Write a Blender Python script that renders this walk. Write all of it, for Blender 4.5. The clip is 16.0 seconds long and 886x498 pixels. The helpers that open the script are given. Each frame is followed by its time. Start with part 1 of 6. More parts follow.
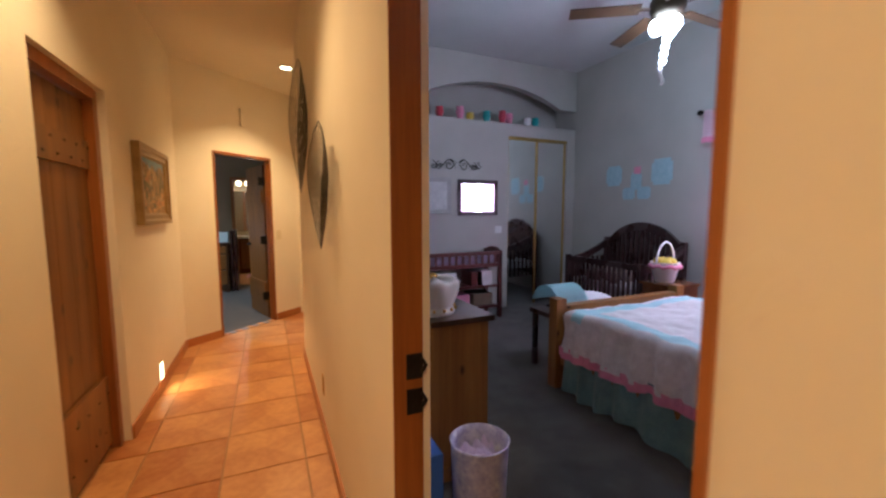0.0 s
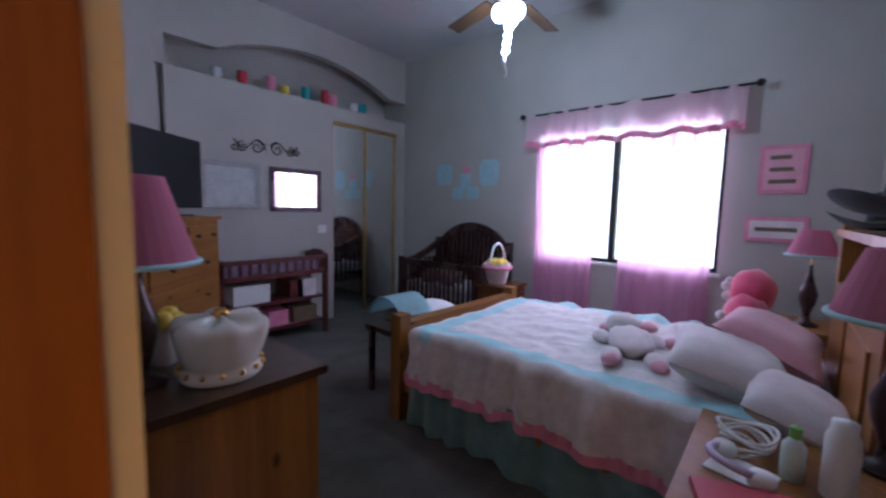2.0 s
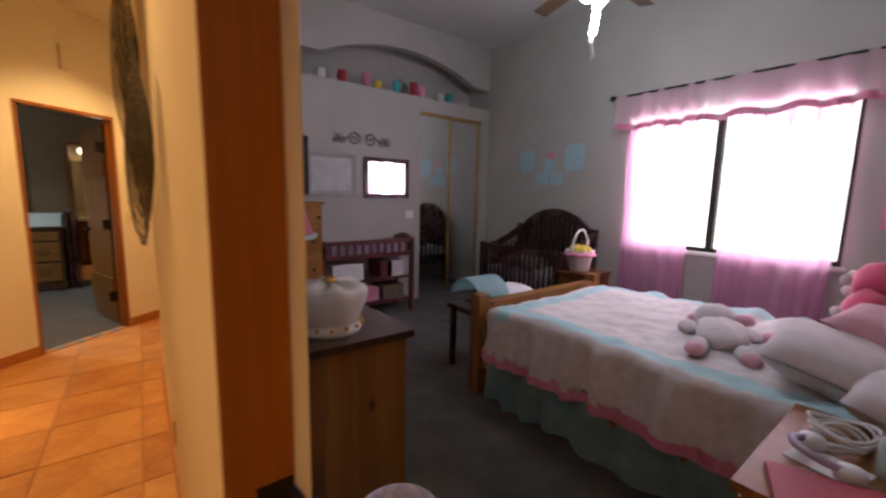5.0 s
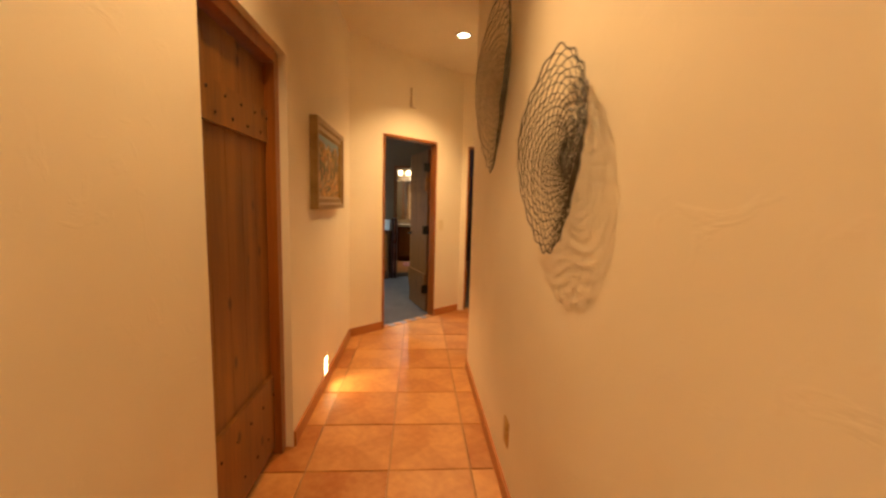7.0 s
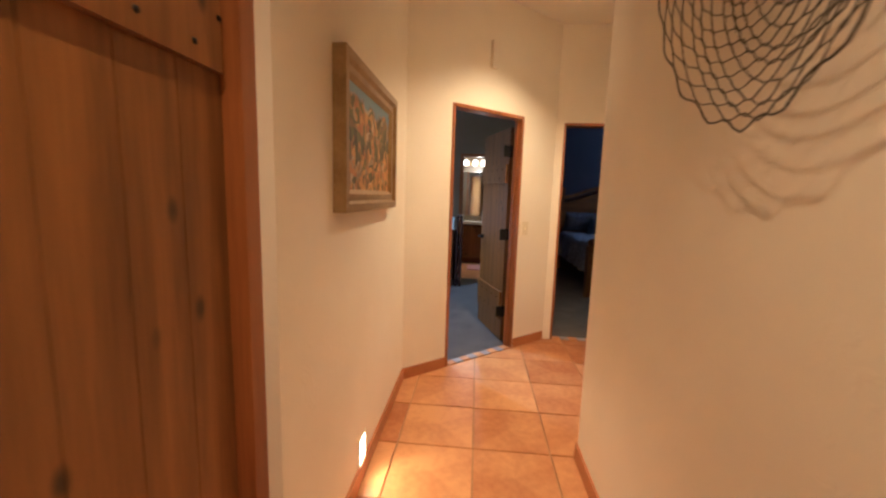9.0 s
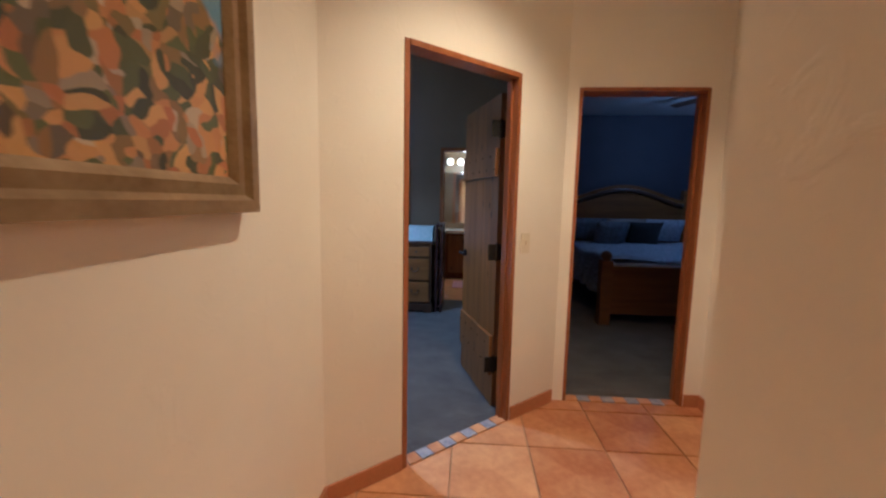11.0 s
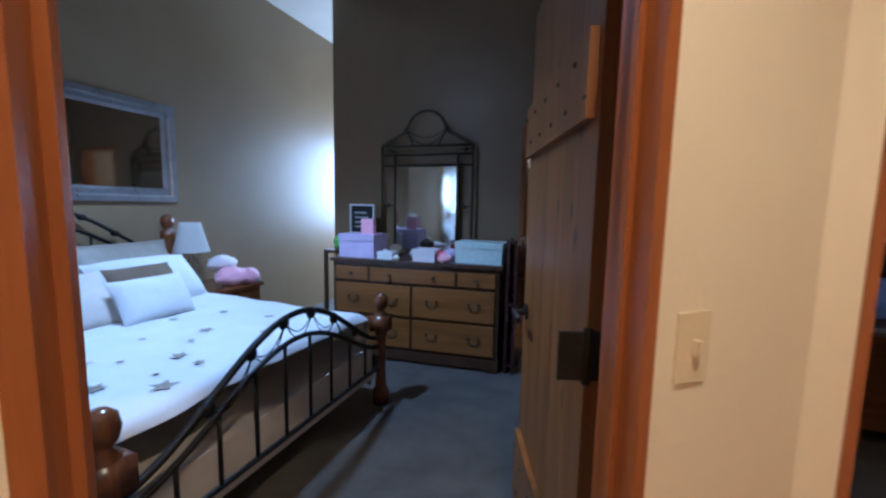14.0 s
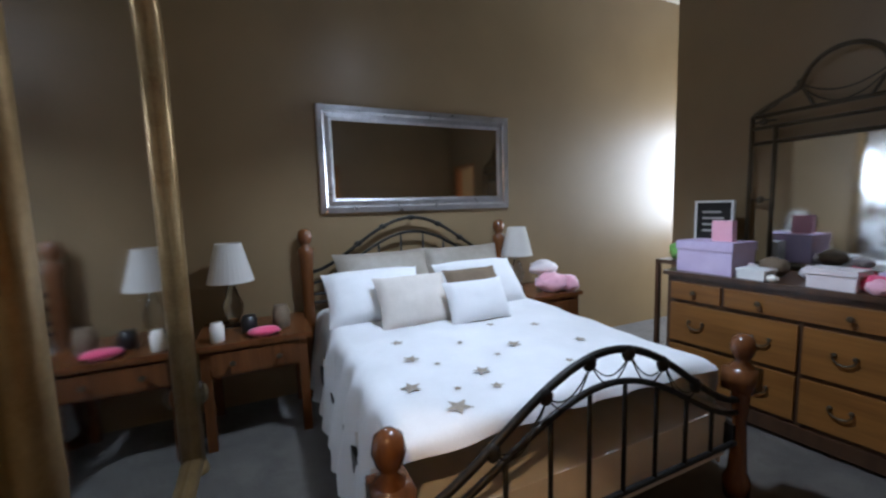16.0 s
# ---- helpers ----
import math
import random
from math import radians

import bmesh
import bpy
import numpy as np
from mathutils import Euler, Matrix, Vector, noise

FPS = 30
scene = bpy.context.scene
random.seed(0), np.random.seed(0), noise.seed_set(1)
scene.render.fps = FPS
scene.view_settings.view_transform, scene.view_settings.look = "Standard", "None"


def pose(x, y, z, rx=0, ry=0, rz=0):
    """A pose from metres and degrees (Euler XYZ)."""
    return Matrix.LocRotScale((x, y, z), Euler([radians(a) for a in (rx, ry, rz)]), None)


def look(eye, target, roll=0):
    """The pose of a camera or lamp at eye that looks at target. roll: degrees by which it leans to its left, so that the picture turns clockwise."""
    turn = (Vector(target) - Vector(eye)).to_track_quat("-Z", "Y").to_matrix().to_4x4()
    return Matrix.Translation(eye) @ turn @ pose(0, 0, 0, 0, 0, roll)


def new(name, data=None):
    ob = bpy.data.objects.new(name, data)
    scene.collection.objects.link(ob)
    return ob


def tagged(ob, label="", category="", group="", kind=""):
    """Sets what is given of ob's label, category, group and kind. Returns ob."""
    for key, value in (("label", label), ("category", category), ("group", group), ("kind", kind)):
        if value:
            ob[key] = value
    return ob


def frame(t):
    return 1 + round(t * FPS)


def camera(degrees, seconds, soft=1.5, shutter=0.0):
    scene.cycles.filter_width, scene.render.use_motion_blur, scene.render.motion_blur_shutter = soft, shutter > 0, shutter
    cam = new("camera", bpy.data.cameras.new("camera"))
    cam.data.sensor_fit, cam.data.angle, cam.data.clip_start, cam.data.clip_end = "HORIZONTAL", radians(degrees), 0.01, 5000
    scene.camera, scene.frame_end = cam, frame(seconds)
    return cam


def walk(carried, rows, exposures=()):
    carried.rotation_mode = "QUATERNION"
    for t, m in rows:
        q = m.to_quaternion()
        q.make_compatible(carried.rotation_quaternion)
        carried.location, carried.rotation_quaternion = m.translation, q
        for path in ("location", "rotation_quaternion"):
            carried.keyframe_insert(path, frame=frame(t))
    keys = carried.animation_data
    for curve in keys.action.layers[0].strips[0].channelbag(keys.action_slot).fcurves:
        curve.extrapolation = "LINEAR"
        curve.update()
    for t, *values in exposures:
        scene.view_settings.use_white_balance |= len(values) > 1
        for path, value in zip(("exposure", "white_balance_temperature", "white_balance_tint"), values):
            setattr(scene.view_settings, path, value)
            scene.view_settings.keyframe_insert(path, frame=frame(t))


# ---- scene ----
cam = camera(96.6, 16.0, soft=2.4, shutter=0.4)
PATH = [
    (0, (1.302, -0.288, 1.395), (2.11, 1.532, 1.206), -0.1),
    (0.5, (1.357, -0.1, 1.384), (2.281, 1.663, 1.196), 0.8),
    (1, (1.448, 0.04, 1.405), (2.427, 1.777, 1.246), -0.2),
    (1.5, (1.511, 0.152, 1.425), (2.718, 1.741, 1.284), 0.8),
    (2, (1.609, 0.278, 1.401), (3.121, 1.573, 1.205), 1.4),
    (2.5, (1.723, 0.292, 1.419), (3.395, 1.371, 1.22), 1.5),
    (3, (1.813, 0.281, 1.411), (3.615, 1.121, 1.188), 0.1),
    (3.2, (1.817, 0.29, 1.412), (3.615, 1.141, 1.203), 0.5),
    (5.3, (1.464, 0.147, 1.379), (2.518, 1.826, 1.114), 0.5),
    (5.5, (1.424, 0.139, 1.372), (2.387, 1.872, 1.112), 0.1),
    (6, (1.261, 0.175, 1.364), (2.03, 1.998, 1.072), 0.9),
    (6.5, (1.155, 0.28, 1.353), (1.635, 2.201, 1.071), 1.3),
    (7, (1.153, 0.505, 1.363), (1.284, 2.487, 1.132), 1.5),
    (7.5, (1.111, 0.76, 1.362), (1.121, 2.741, 1.083), 1.9),
    (8, (1.028, 1.022, 1.366), (1.137, 3.003, 1.113), 0.2),
    (8.5, (1.012, 1.321, 1.362), (0.947, 3.301, 1.085), 0.0),
    (9, (0.999, 1.637, 1.378), (0.834, 3.611, 1.105), 1.8),
    (9.5, (0.96, 1.95, 1.372), (0.94, 3.932, 1.108), -0.2),
    (9.7, (0.969, 2.052, 1.367), (0.963, 4.036, 1.113), -0.6),
    (11.8, (1.187, 3.321, 1.321), (0.999, 5.298, 1.082), 1.9),
    (12, (1.204, 3.43, 1.318), (1.046, 5.407, 1.062), 1.9),
    (12.5, (1.206, 3.723, 1.319), (1.252, 5.71, 1.099), 2.6),
    (13, (1.218, 3.972, 1.325), (1.034, 5.951, 1.106), 0.7),
    (13.5, (1.301, 4.286, 1.337), (0.786, 6.208, 1.137), 1.6),
    (14, (1.251, 4.483, 1.326), (0.583, 6.355, 1.108), 1.1),
    (14.5, (1.155, 4.638, 1.33), (0.228, 6.398, 1.125), 0.4),
    (15, (1.094, 4.812, 1.335), (-0.3, 6.235, 1.162), 1.5),
    (15.5, (1.03, 4.867, 1.351), (-0.666, 5.913, 1.178), -1.4),
    (16, (0.995, 4.871, 1.337), (-0.815, 5.696, 1.125), -1.7),
]
walk(cam, [(t, look(eye, goal, lean)) for t, eye, goal, lean in PATH],
     [(0, 0.1, 5500, 6), (0.5, 0.2, 5300, 6), (1, 0.15, 5300, 5), (2, -0.25, 5250, 4), (3, -0.45, 5900, 5), (5.5, 0.0, 6900, 10), (6.5, 0.35, 6600, 10), (7.5, -0.1, 6500, 10), (8, -0.15, 6200, 10),
      (9.0, 0.32, 4700, 10), (9.5, 0.15, 4450, 10), (12, -0.12, 4050, 8), (14, -0.2, 4250, 8), (15, -0.05, 5250, 7), (16, -0.15, 5700, 9)])

# ---- world, daylight and lamps ----
world = bpy.data.worlds.new("world")
scene.world = world
world.use_nodes = True
wn = world.node_tree
sky = wn.nodes.new("ShaderNodeTexSky")
sky.sky_type, sky.sun_disc = "NISHITA", False
sky.sun_elevation, sky.sun_rotation = radians(40), radians(200)
wn.links.new(sky.outputs[0], wn.nodes["Background"].inputs[0])
wn.nodes["Background"].inputs[1].default_value = 0.12
scene.view_settings.exposure = 0.0

WARM, COOL, LED = (1.0, 0.62, 0.28), (0.86, 0.92, 1.0), (0.72, 0.82, 1.0)


def lamp(name, kind, m, power, color, size=0.1, size_y=None, cone=None, blend=0.6):
    d = bpy.data.lights.new(name, kind)
    d.energy, d.color = power, color
    if kind == "AREA":
        d.shape, d.size = ("RECTANGLE" if size_y else "DISK"), size
        if size_y:
            d.size_y = size_y
    else:
        d.shadow_soft_size = size
    if cone:
        d.spot_size, d.spot_blend = radians(cone), blend
    ob = new(name, d)
    ob.matrix_world = m
    return ob


def down(x, y, z):
    return pose(x, y, z)


sun = bpy.data.lights.new("sun", "SUN")
sun.energy, sun.angle, sun.color = 2.0, radians(0.5), (1.0, 0.95, 0.88)
new("sun", sun).matrix_world = look((0, 0, 20), (6, -14, 3))

# the can at y = -0.9 is assumed: unseen, added to light the hall's south end
HALL_CANS = [(1.06, -0.9, 100), (0.90, 1.52, 95), (1.547, 4.337, 165)]
for hx, hy, hw in HALL_CANS:
    lamp("can_light", "SPOT", down(hx, hy, 2.87), hw, WARM, 0.025, cone=116, blend=0.85)
lamp("step_light", "SPOT", look((0.505, 3.36, 0.16), (1.15, 3.25, -0.15)), 7, WARM, 0.03, cone=120)
lamp("window_daylight", "AREA", look((5.63, 1.52, 1.57), (0, 1.52, 1.2)), 54, COOL, 1.6, 1.25)
lamp("fan_light", "POINT", down(4.0, 1.79, 2.55), 48, LED, 0.06)
lamp("alcove_daylight", "AREA", look((-1.35, 10.12, 1.65), (-1.35, 5, 1.3)), 115, COOL, 1.15, 1.3)
lamp("fan_light", "POINT", down(4.26, 8.0, 2.42), 6, (0.66, 0.78, 1.0), 0.06)
lamp("ceiling_light", "SPOT", down(-0.45, 5.95, 2.72), 190, (0.78, 0.87, 1.0), 0.07, cone=128, blend=0.7)
lamp("vanity_light", "POINT", down(1.0, 9.55, 1.95), 25, (1.0, 0.82, 0.6), 0.05)


# ---- materials ----
def nodes_of(name):
    m = bpy.data.materials.new(name)
    m.use_nodes = True
    return m, m.node_tree, m.node_tree.nodes["Principled BSDF"]


def mix_color(nt, fac, a, b):
    n = nt.nodes.new("ShaderNodeMix")
    n.data_type = "RGBA"
    nt.links.new(fac, n.inputs[0])
    for i, v in ((6, a), (7, b)):
        if isinstance(v, tuple):
            n.inputs[i].default_value = (*v, 1)
        else:
            nt.links.new(v, n.inputs[i])
    return n.outputs[2]


def coords(nt, scale=(1, 1, 1)):
    tc, mp = nt.nodes.new("ShaderNodeTexCoord"), nt.nodes.new("ShaderNodeMapping")
    nt.links.new(tc.outputs["Object"], mp.inputs[0])
    mp.inputs["Scale"].default_value = scale
    return mp.outputs[0]


def noise_tex(nt, vec, scale, detail=3.0, rough=0.55, distort=0.0):
    n = nt.nodes.new("ShaderNodeTexNoise")
    n.inputs["Scale"].default_value, n.inputs["Detail"].default_value = scale, detail
    n.inputs["Roughness"].default_value, n.inputs["Distortion"].default_value = rough, distort
    nt.links.new(vec, n.inputs["Vector"])
    return n.outputs["Fac"]


def ramp(nt, fac, lo, hi):
    r = nt.nodes.new("ShaderNodeMapRange")
    r.inputs[1].default_value, r.inputs[2].default_value = lo, hi
    nt.links.new(fac, r.inputs[0])
    return r.outputs[0]


def bump(nt, bs, fac, strength, dist=0.01):
    b = nt.nodes.new("ShaderNodeBump")
    b.inputs["Strength"].default_value, b.inputs["Distance"].default_value = strength, dist
    nt.links.new(fac, b.inputs["Height"])
    nt.links.new(b.outputs[0], bs.inputs["Normal"])


def surface(name, a, b, rough=0.7, scale=3.0, fine=60.0, bumps=0.2, dist=0.004, metal=0.0, spec=0.5, stretch=(1, 1, 1), vary=0.0, sheen=0.0):
    """Two colours mixed by broad stains and fine grain, with relief."""
    m, nt, bs = nodes_of(name)
    v = coords(nt, stretch)
    broad, grain = noise_tex(nt, v, scale, 4), noise_tex(nt, v, fine, 3)
    add = nt.nodes.new("ShaderNodeMath")
    add.operation = "MULTIPLY_ADD"
    nt.links.new(grain, add.inputs[0])
    add.inputs[1].default_value = 0.45
    nt.links.new(broad, add.inputs[2])
    fac = ramp(nt, add.outputs[0], 0.45, 1.0)
    if vary:
        oi, ma = nt.nodes.new("ShaderNodeObjectInfo"), nt.nodes.new("ShaderNodeMath")
        ma.operation = "MULTIPLY_ADD"
        nt.links.new(oi.outputs["Random"], ma.inputs[0])
        ma.inputs[1].default_value = vary
        nt.links.new(fac, ma.inputs[2])
        sub = nt.nodes.new("ShaderNodeMath")
        sub.operation, sub.use_clamp = "SUBTRACT", True
        nt.links.new(ma.outputs[0], sub.inputs[0])
        sub.inputs[1].default_value = vary / 2
        fac = sub.outputs[0]
    nt.links.new(mix_color(nt, fac, a, b), bs.inputs["Base Color"])
    bs.inputs["Metallic"].default_value = metal
    bs.inputs["Specular IOR Level"].default_value = spec
    if sheen:
        bs.inputs["Sheen Weight"].default_value = sheen
    rr = nt.nodes.new("ShaderNodeMapRange")
    rr.inputs[3].default_value, rr.inputs[4].default_value = max(rough - 0.08, 0.02), min(rough + 0.08, 1)
    nt.links.new(broad, rr.inputs[0])
    nt.links.new(rr.outputs[0], bs.inputs["Roughness"])
    if bumps:
        bump(nt, bs, add.outputs[0], bumps, dist)
    return m


def plaster(name, a, b, rough=0.75, strength=0.22):
    """Hand-trowelled wall: broad swells, trowel ridges and fine grain."""
    m, nt, bs = nodes_of(name)
    v = coords(nt)
    broad, mid, grain = noise_tex(nt, v, 1.3, 3), noise_tex(nt, v, 7, 4, 0.6, 1.2), noise_tex(nt, v, 140, 2)
    nt.links.new(mix_color(nt, ramp(nt, broad, 0.35, 0.7), a, b), bs.inputs["Base Color"])
    bs.inputs["Roughness"].default_value = rough
    ridge = ramp(nt, mid, 0.56, 0.66)
    mx = nt.nodes.new("ShaderNodeMath")
    mx.operation = "MULTIPLY_ADD"
    nt.links.new(grain, mx.inputs[0])
    mx.inputs[1].default_value = 0.12
    nt.links.new(ridge, mx.inputs[2])
    bump(nt, bs, mx.outputs[0], strength, 0.003)
    return m


def wood(name, dark, light, rough=0.4, grain=(1.5, 1.5, 14), axis=2, vary=0.0, knots=True):
    """Boards with long grain along one axis, darker bands and a few knots."""
    m, nt, bs = nodes_of(name)
    st = [14.0, 14.0, 14.0]
    st[axis] = 0.9
    v = coords(nt, tuple(st))
    g1, g2 = noise_tex(nt, v, 1.0, 5, 0.6, 0.6), noise_tex(nt, v, 6.0, 3, 0.6)
    mx = nt.nodes.new("ShaderNodeMath")
    mx.operation = "MULTIPLY_ADD"
    nt.links.new(g2, mx.inputs[0])
    mx.inputs[1].default_value = 0.4
    nt.links.new(g1, mx.inputs[2])
    fac = ramp(nt, mx.outputs[0], 0.42, 0.95)
    col = mix_color(nt, fac, dark, light)
    if knots:
        st2 = [8.0, 8.0, 8.0]
        st2[axis] = 4.2
        vo = nt.nodes.new("ShaderNodeTexVoronoi")
        vo.inputs["Scale"].default_value = 1.0
        nt.links.new(coords(nt, tuple(st2)), vo.inputs["Vector"])
        k = ramp(nt, vo.outputs["Distance"], 0.15, 0.05)
        col = mix_color(nt, k, col, tuple(c * 0.3 for c in dark))
    nt.links.new(col, bs.inputs["Base Color"])
    bs.inputs["Roughness"].default_value = rough
    bump(nt, bs, mx.outputs[0], 0.15, 0.002)
    return m


def glow(name, color, strength):
    m, nt, bs = nodes_of(name)
    bs.inputs["Emission Color"].default_value = (*color, 1)
    bs.inputs["Emission Strength"].default_value = strength
    bs.inputs["Base Color"].default_value = (*color, 1)
    return m


def sheer(name, color, through_part):
    """Thin cloth that lets daylight through."""
    m, nt, bs = nodes_of(name)
    bs.inputs["Base Color"].default_value = (*color, 1)
    bs.inputs["Roughness"].default_value = 0.9
    tl, tr, mx, mx2 = (nt.nodes.new("ShaderNodeBsdfTranslucent"), nt.nodes.new("ShaderNodeBsdfTransparent"),
                       nt.nodes.new("ShaderNodeMixShader"), nt.nodes.new("ShaderNodeMixShader"))
    tl.inputs[0].default_value = (*color, 1)
    tr.inputs[0].default_value = (*(0.5 + 0.5 * c for c in color), 1)
    mx.inputs[0].default_value, mx2.inputs[0].default_value = 0.55, through_part
    nt.links.new(bs.outputs[0], mx.inputs[1])
    nt.links.new(tl.outputs[0], mx.inputs[2])
    nt.links.new(mx.outputs[0], mx2.inputs[1])
    nt.links.new(tr.outputs[0], mx2.inputs[2])
    nt.links.new(mx2.outputs[0], nt.nodes["Material Output"].inputs[0])
    return m


def glass(name, tint=(1, 1, 1), rough=0.0):
    m, nt, bs = nodes_of(name)
    bs.inputs["Base Color"].default_value = (*tint, 1)
    bs.inputs["Transmission Weight"].default_value, bs.inputs["Roughness"].default_value = 1.0, rough
    return m


CREAM = plaster("cream_plaster", (0.78, 0.69, 0.53), (0.84, 0.76, 0.60), 0.62)
CEIL = plaster("ceiling_plaster", (0.74, 0.67, 0.54), (0.80, 0.73, 0.6), 0.8, 0.2)
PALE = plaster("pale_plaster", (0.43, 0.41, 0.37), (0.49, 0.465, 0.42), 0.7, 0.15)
WHITE_CEIL = plaster("white_ceiling", (0.54, 0.54, 0.53), (0.60, 0.60, 0.58), 0.85, 0.15)
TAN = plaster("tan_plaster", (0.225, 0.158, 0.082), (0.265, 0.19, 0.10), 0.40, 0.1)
TAN_CEIL = plaster("tan_room_ceiling", (0.55, 0.5, 0.4), (0.62, 0.56, 0.46), 0.7, 0.1)
NAVY = plaster("dark_plaster", (0.045, 0.045, 0.06), (0.06, 0.06, 0.075), 0.6, 0.1)
TILE = surface("terracotta", (0.40, 0.13, 0.03), (0.70, 0.35, 0.12), 0.36, 3.5, 24, 0.12, 0.003, vary=0.7)
GROUT = surface("grout", (0.42, 0.22, 0.09), (0.52, 0.30, 0.14), 0.9, 6, 120, 0.4)
BASE = surface("terracotta_base", (0.36, 0.13, 0.035), (0.5, 0.2, 0.06), 0.4, 4, 50, 0.1)
CARPET = surface("carpet", (0.036, 0.031, 0.026), (0.115, 0.101, 0.082), 0.97, 4.5, 170, 1.0, 0.012, spec=0.1, sheen=0.3)
DOORWOOD = wood("door_wood", (0.105, 0.038, 0.006), (0.27, 0.108, 0.020), 0.38)
JAMB = wood("jamb_wood", (0.20, 0.060, 0.010), (0.37, 0.125, 0.022), 0.33, knots=False)
PINE = wood("pine", (0.18, 0.070, 0.014), (0.35, 0.155, 0.036), 0.35)
PINE_X = wood("pine_across", (0.18, 0.070, 0.014), (0.35, 0.155, 0.036), 0.35, axis=0)
OAK = wood("oak", (0.14, 0.056, 0.011), (0.27, 0.12, 0.027), 0.38, axis=0, knots=False)
DARKWOOD = wood("dark_wood", (0.035, 0.018, 0.010), (0.085, 0.042, 0.02), 0.3, knots=False)
ESPRESSO = surface("espresso_wood", (0.028, 0.012, 0.011), (0.055, 0.022, 0.02), 0.28, 4, 70, 0.08)
CHERRY = surface("cherry_wood", (0.09, 0.022, 0.02), (0.15, 0.04, 0.034), 0.3, 4, 70, 0.08)
REDWOOD = wood("red_brown_wood", (0.075, 0.026, 0.009), (0.17, 0.064, 0.02), 0.25, knots=False)
IRON = surface("black_iron", (0.014, 0.013, 0.012), (0.035, 0.032, 0.028), 0.5, 8, 90, 0.3, metal=0.7)
BRONZE = surface("bronze_iron", (0.05, 0.038, 0.024), (0.11, 0.085, 0.05), 0.45, 8, 90, 0.3, metal=0.6)
WIRE = surface("woven_wire", (0.035, 0.03, 0.024), (0.10, 0.085, 0.065), 0.5, 14, 90, 0.2, metal=0.5)
SILVER = surface("silver_leaf", (0.42, 0.42, 0.43), (0.62, 0.62, 0.63), 0.3, 12, 60, 0.2, metal=0.85)
GILT = surface("gilt_frame", (0.24, 0.15, 0.06), (0.42, 0.29, 0.13), 0.35, 9, 60, 0.2, metal=0.5)
CHROME = surface("chrome", (0.6, 0.6, 0.6), (0.72, 0.72, 0.72), 0.2, 9, 60, 0.0, metal=1.0)
MIRROR = surface("mirror", (0.86, 0.87, 0.87), (0.88, 0.89, 0.89), 0.02, 2, 10, 0.0, metal=1.0)
BLACK = surface("black_plastic", (0.010, 0.010, 0.011), (0.018, 0.018, 0.02), 0.3, 4, 80, 0.05)
FELT = surface("black_felt", (0.010, 0.009, 0.009), (0.022, 0.02, 0.02), 0.95, 6, 120, 0.4, sheen=0.2)
WHITE = surface("white_paint", (0.74, 0.74, 0.72), (0.82, 0.82, 0.8), 0.5, 4, 80, 0.08)
IVORY = surface("ivory_plastic", (0.66, 0.56, 0.36), (0.74, 0.64, 0.44), 0.45, 4, 80, 0.05)
CERAMIC = surface("pearl_ceramic", (0.70, 0.66, 0.58), (0.80, 0.77, 0.70), 0.15, 5, 30, 0.04)
GOLD = surface("gold", (0.62, 0.36, 0.08), (0.75, 0.48, 0.14), 0.28, 8, 60, 0.05, metal=1.0)
SHEET = surface("white_quilt", (0.70, 0.70, 0.70), (0.80, 0.80, 0.80), 0.9, 5, 160, 0.35, 0.006, sheen=0.2)
PINKBED = surface("pale_pink_quilt", (0.60, 0.55, 0.54), (0.82, 0.78, 0.77), 0.85, 16, 150, 0.4, 0.006, sheen=0.3)
AQUA = surface("aqua_cloth", (0.36, 0.60, 0.62), (0.48, 0.70, 0.72), 0.8, 8, 150, 0.3)
SKIRT = surface("teal_satin", (0.10, 0.20, 0.20), (0.24, 0.38, 0.37), 0.38, 7, 90, 0.15)
PINK = surface("pink_cloth", (0.66, 0.20, 0.33), (0.80, 0.34, 0.46), 0.8, 9, 150, 0.3)
ROSE = surface("rose_plush", (0.66, 0.05, 0.14), (0.82, 0.12, 0.24), 0.95, 9, 150, 0.6, sheen=0.5)
PLUSH = surface("white_plush", (0.66, 0.58, 0.58), (0.80, 0.74, 0.74), 0.95, 9, 150, 0.6, 0.008, sheen=0.5)
PINKPLUSH = surface("pink_plush", (0.72, 0.34, 0.42), (0.84, 0.48, 0.56), 0.95, 9, 150, 0.6, 0.008, sheen=0.5)
LINEN = surface("cream_linen", (0.56, 0.51, 0.45), (0.67, 0.62, 0.56), 0.9, 9, 150, 0.3)
TAUPE = surface("taupe_satin", (0.23, 0.20, 0.16), (0.33, 0.29, 0.24), 0.5, 9, 120, 0.2)
BROWN = surface("brown_cloth", (0.13, 0.09, 0.055), (0.20, 0.145, 0.09), 0.8, 9, 150, 0.3)
GREYQUILT = surface("grey_patterned_quilt", (0.22, 0.23, 0.26), (0.62, 0.64, 0.68), 0.9, 26, 90, 0.4)
GREYPILLOW = surface("dark_grey_pillow", (0.07, 0.075, 0.085), (0.22, 0.23, 0.25), 0.9, 12, 90, 0.4)
SHADEPINK = sheer("pink_lampshade", (0.72, 0.30, 0.42), 0.02)
SHADEWHITE = sheer("white_lampshade", (0.80, 0.78, 0.74), 0.02)
SHEERPINK = sheer("pink_sheer", (0.90, 0.52, 0.74), 0.30)
VALANCE = sheer("valance_cloth", (0.78, 0.62, 0.66), 0.04)
GLASS = glass("clear_glass")
CANGLOW = glow("can_glow", (1.0, 0.80, 0.50), 12)
STEPGLOW = glow("step_glow", (1.0, 0.72, 0.38), 9)
LEDGLOW = glow("led_glow", (0.75, 0.84, 1.0), 30)
BLUEGLOW = glow("cool_glow", (0.62, 0.72, 1.0), 25)
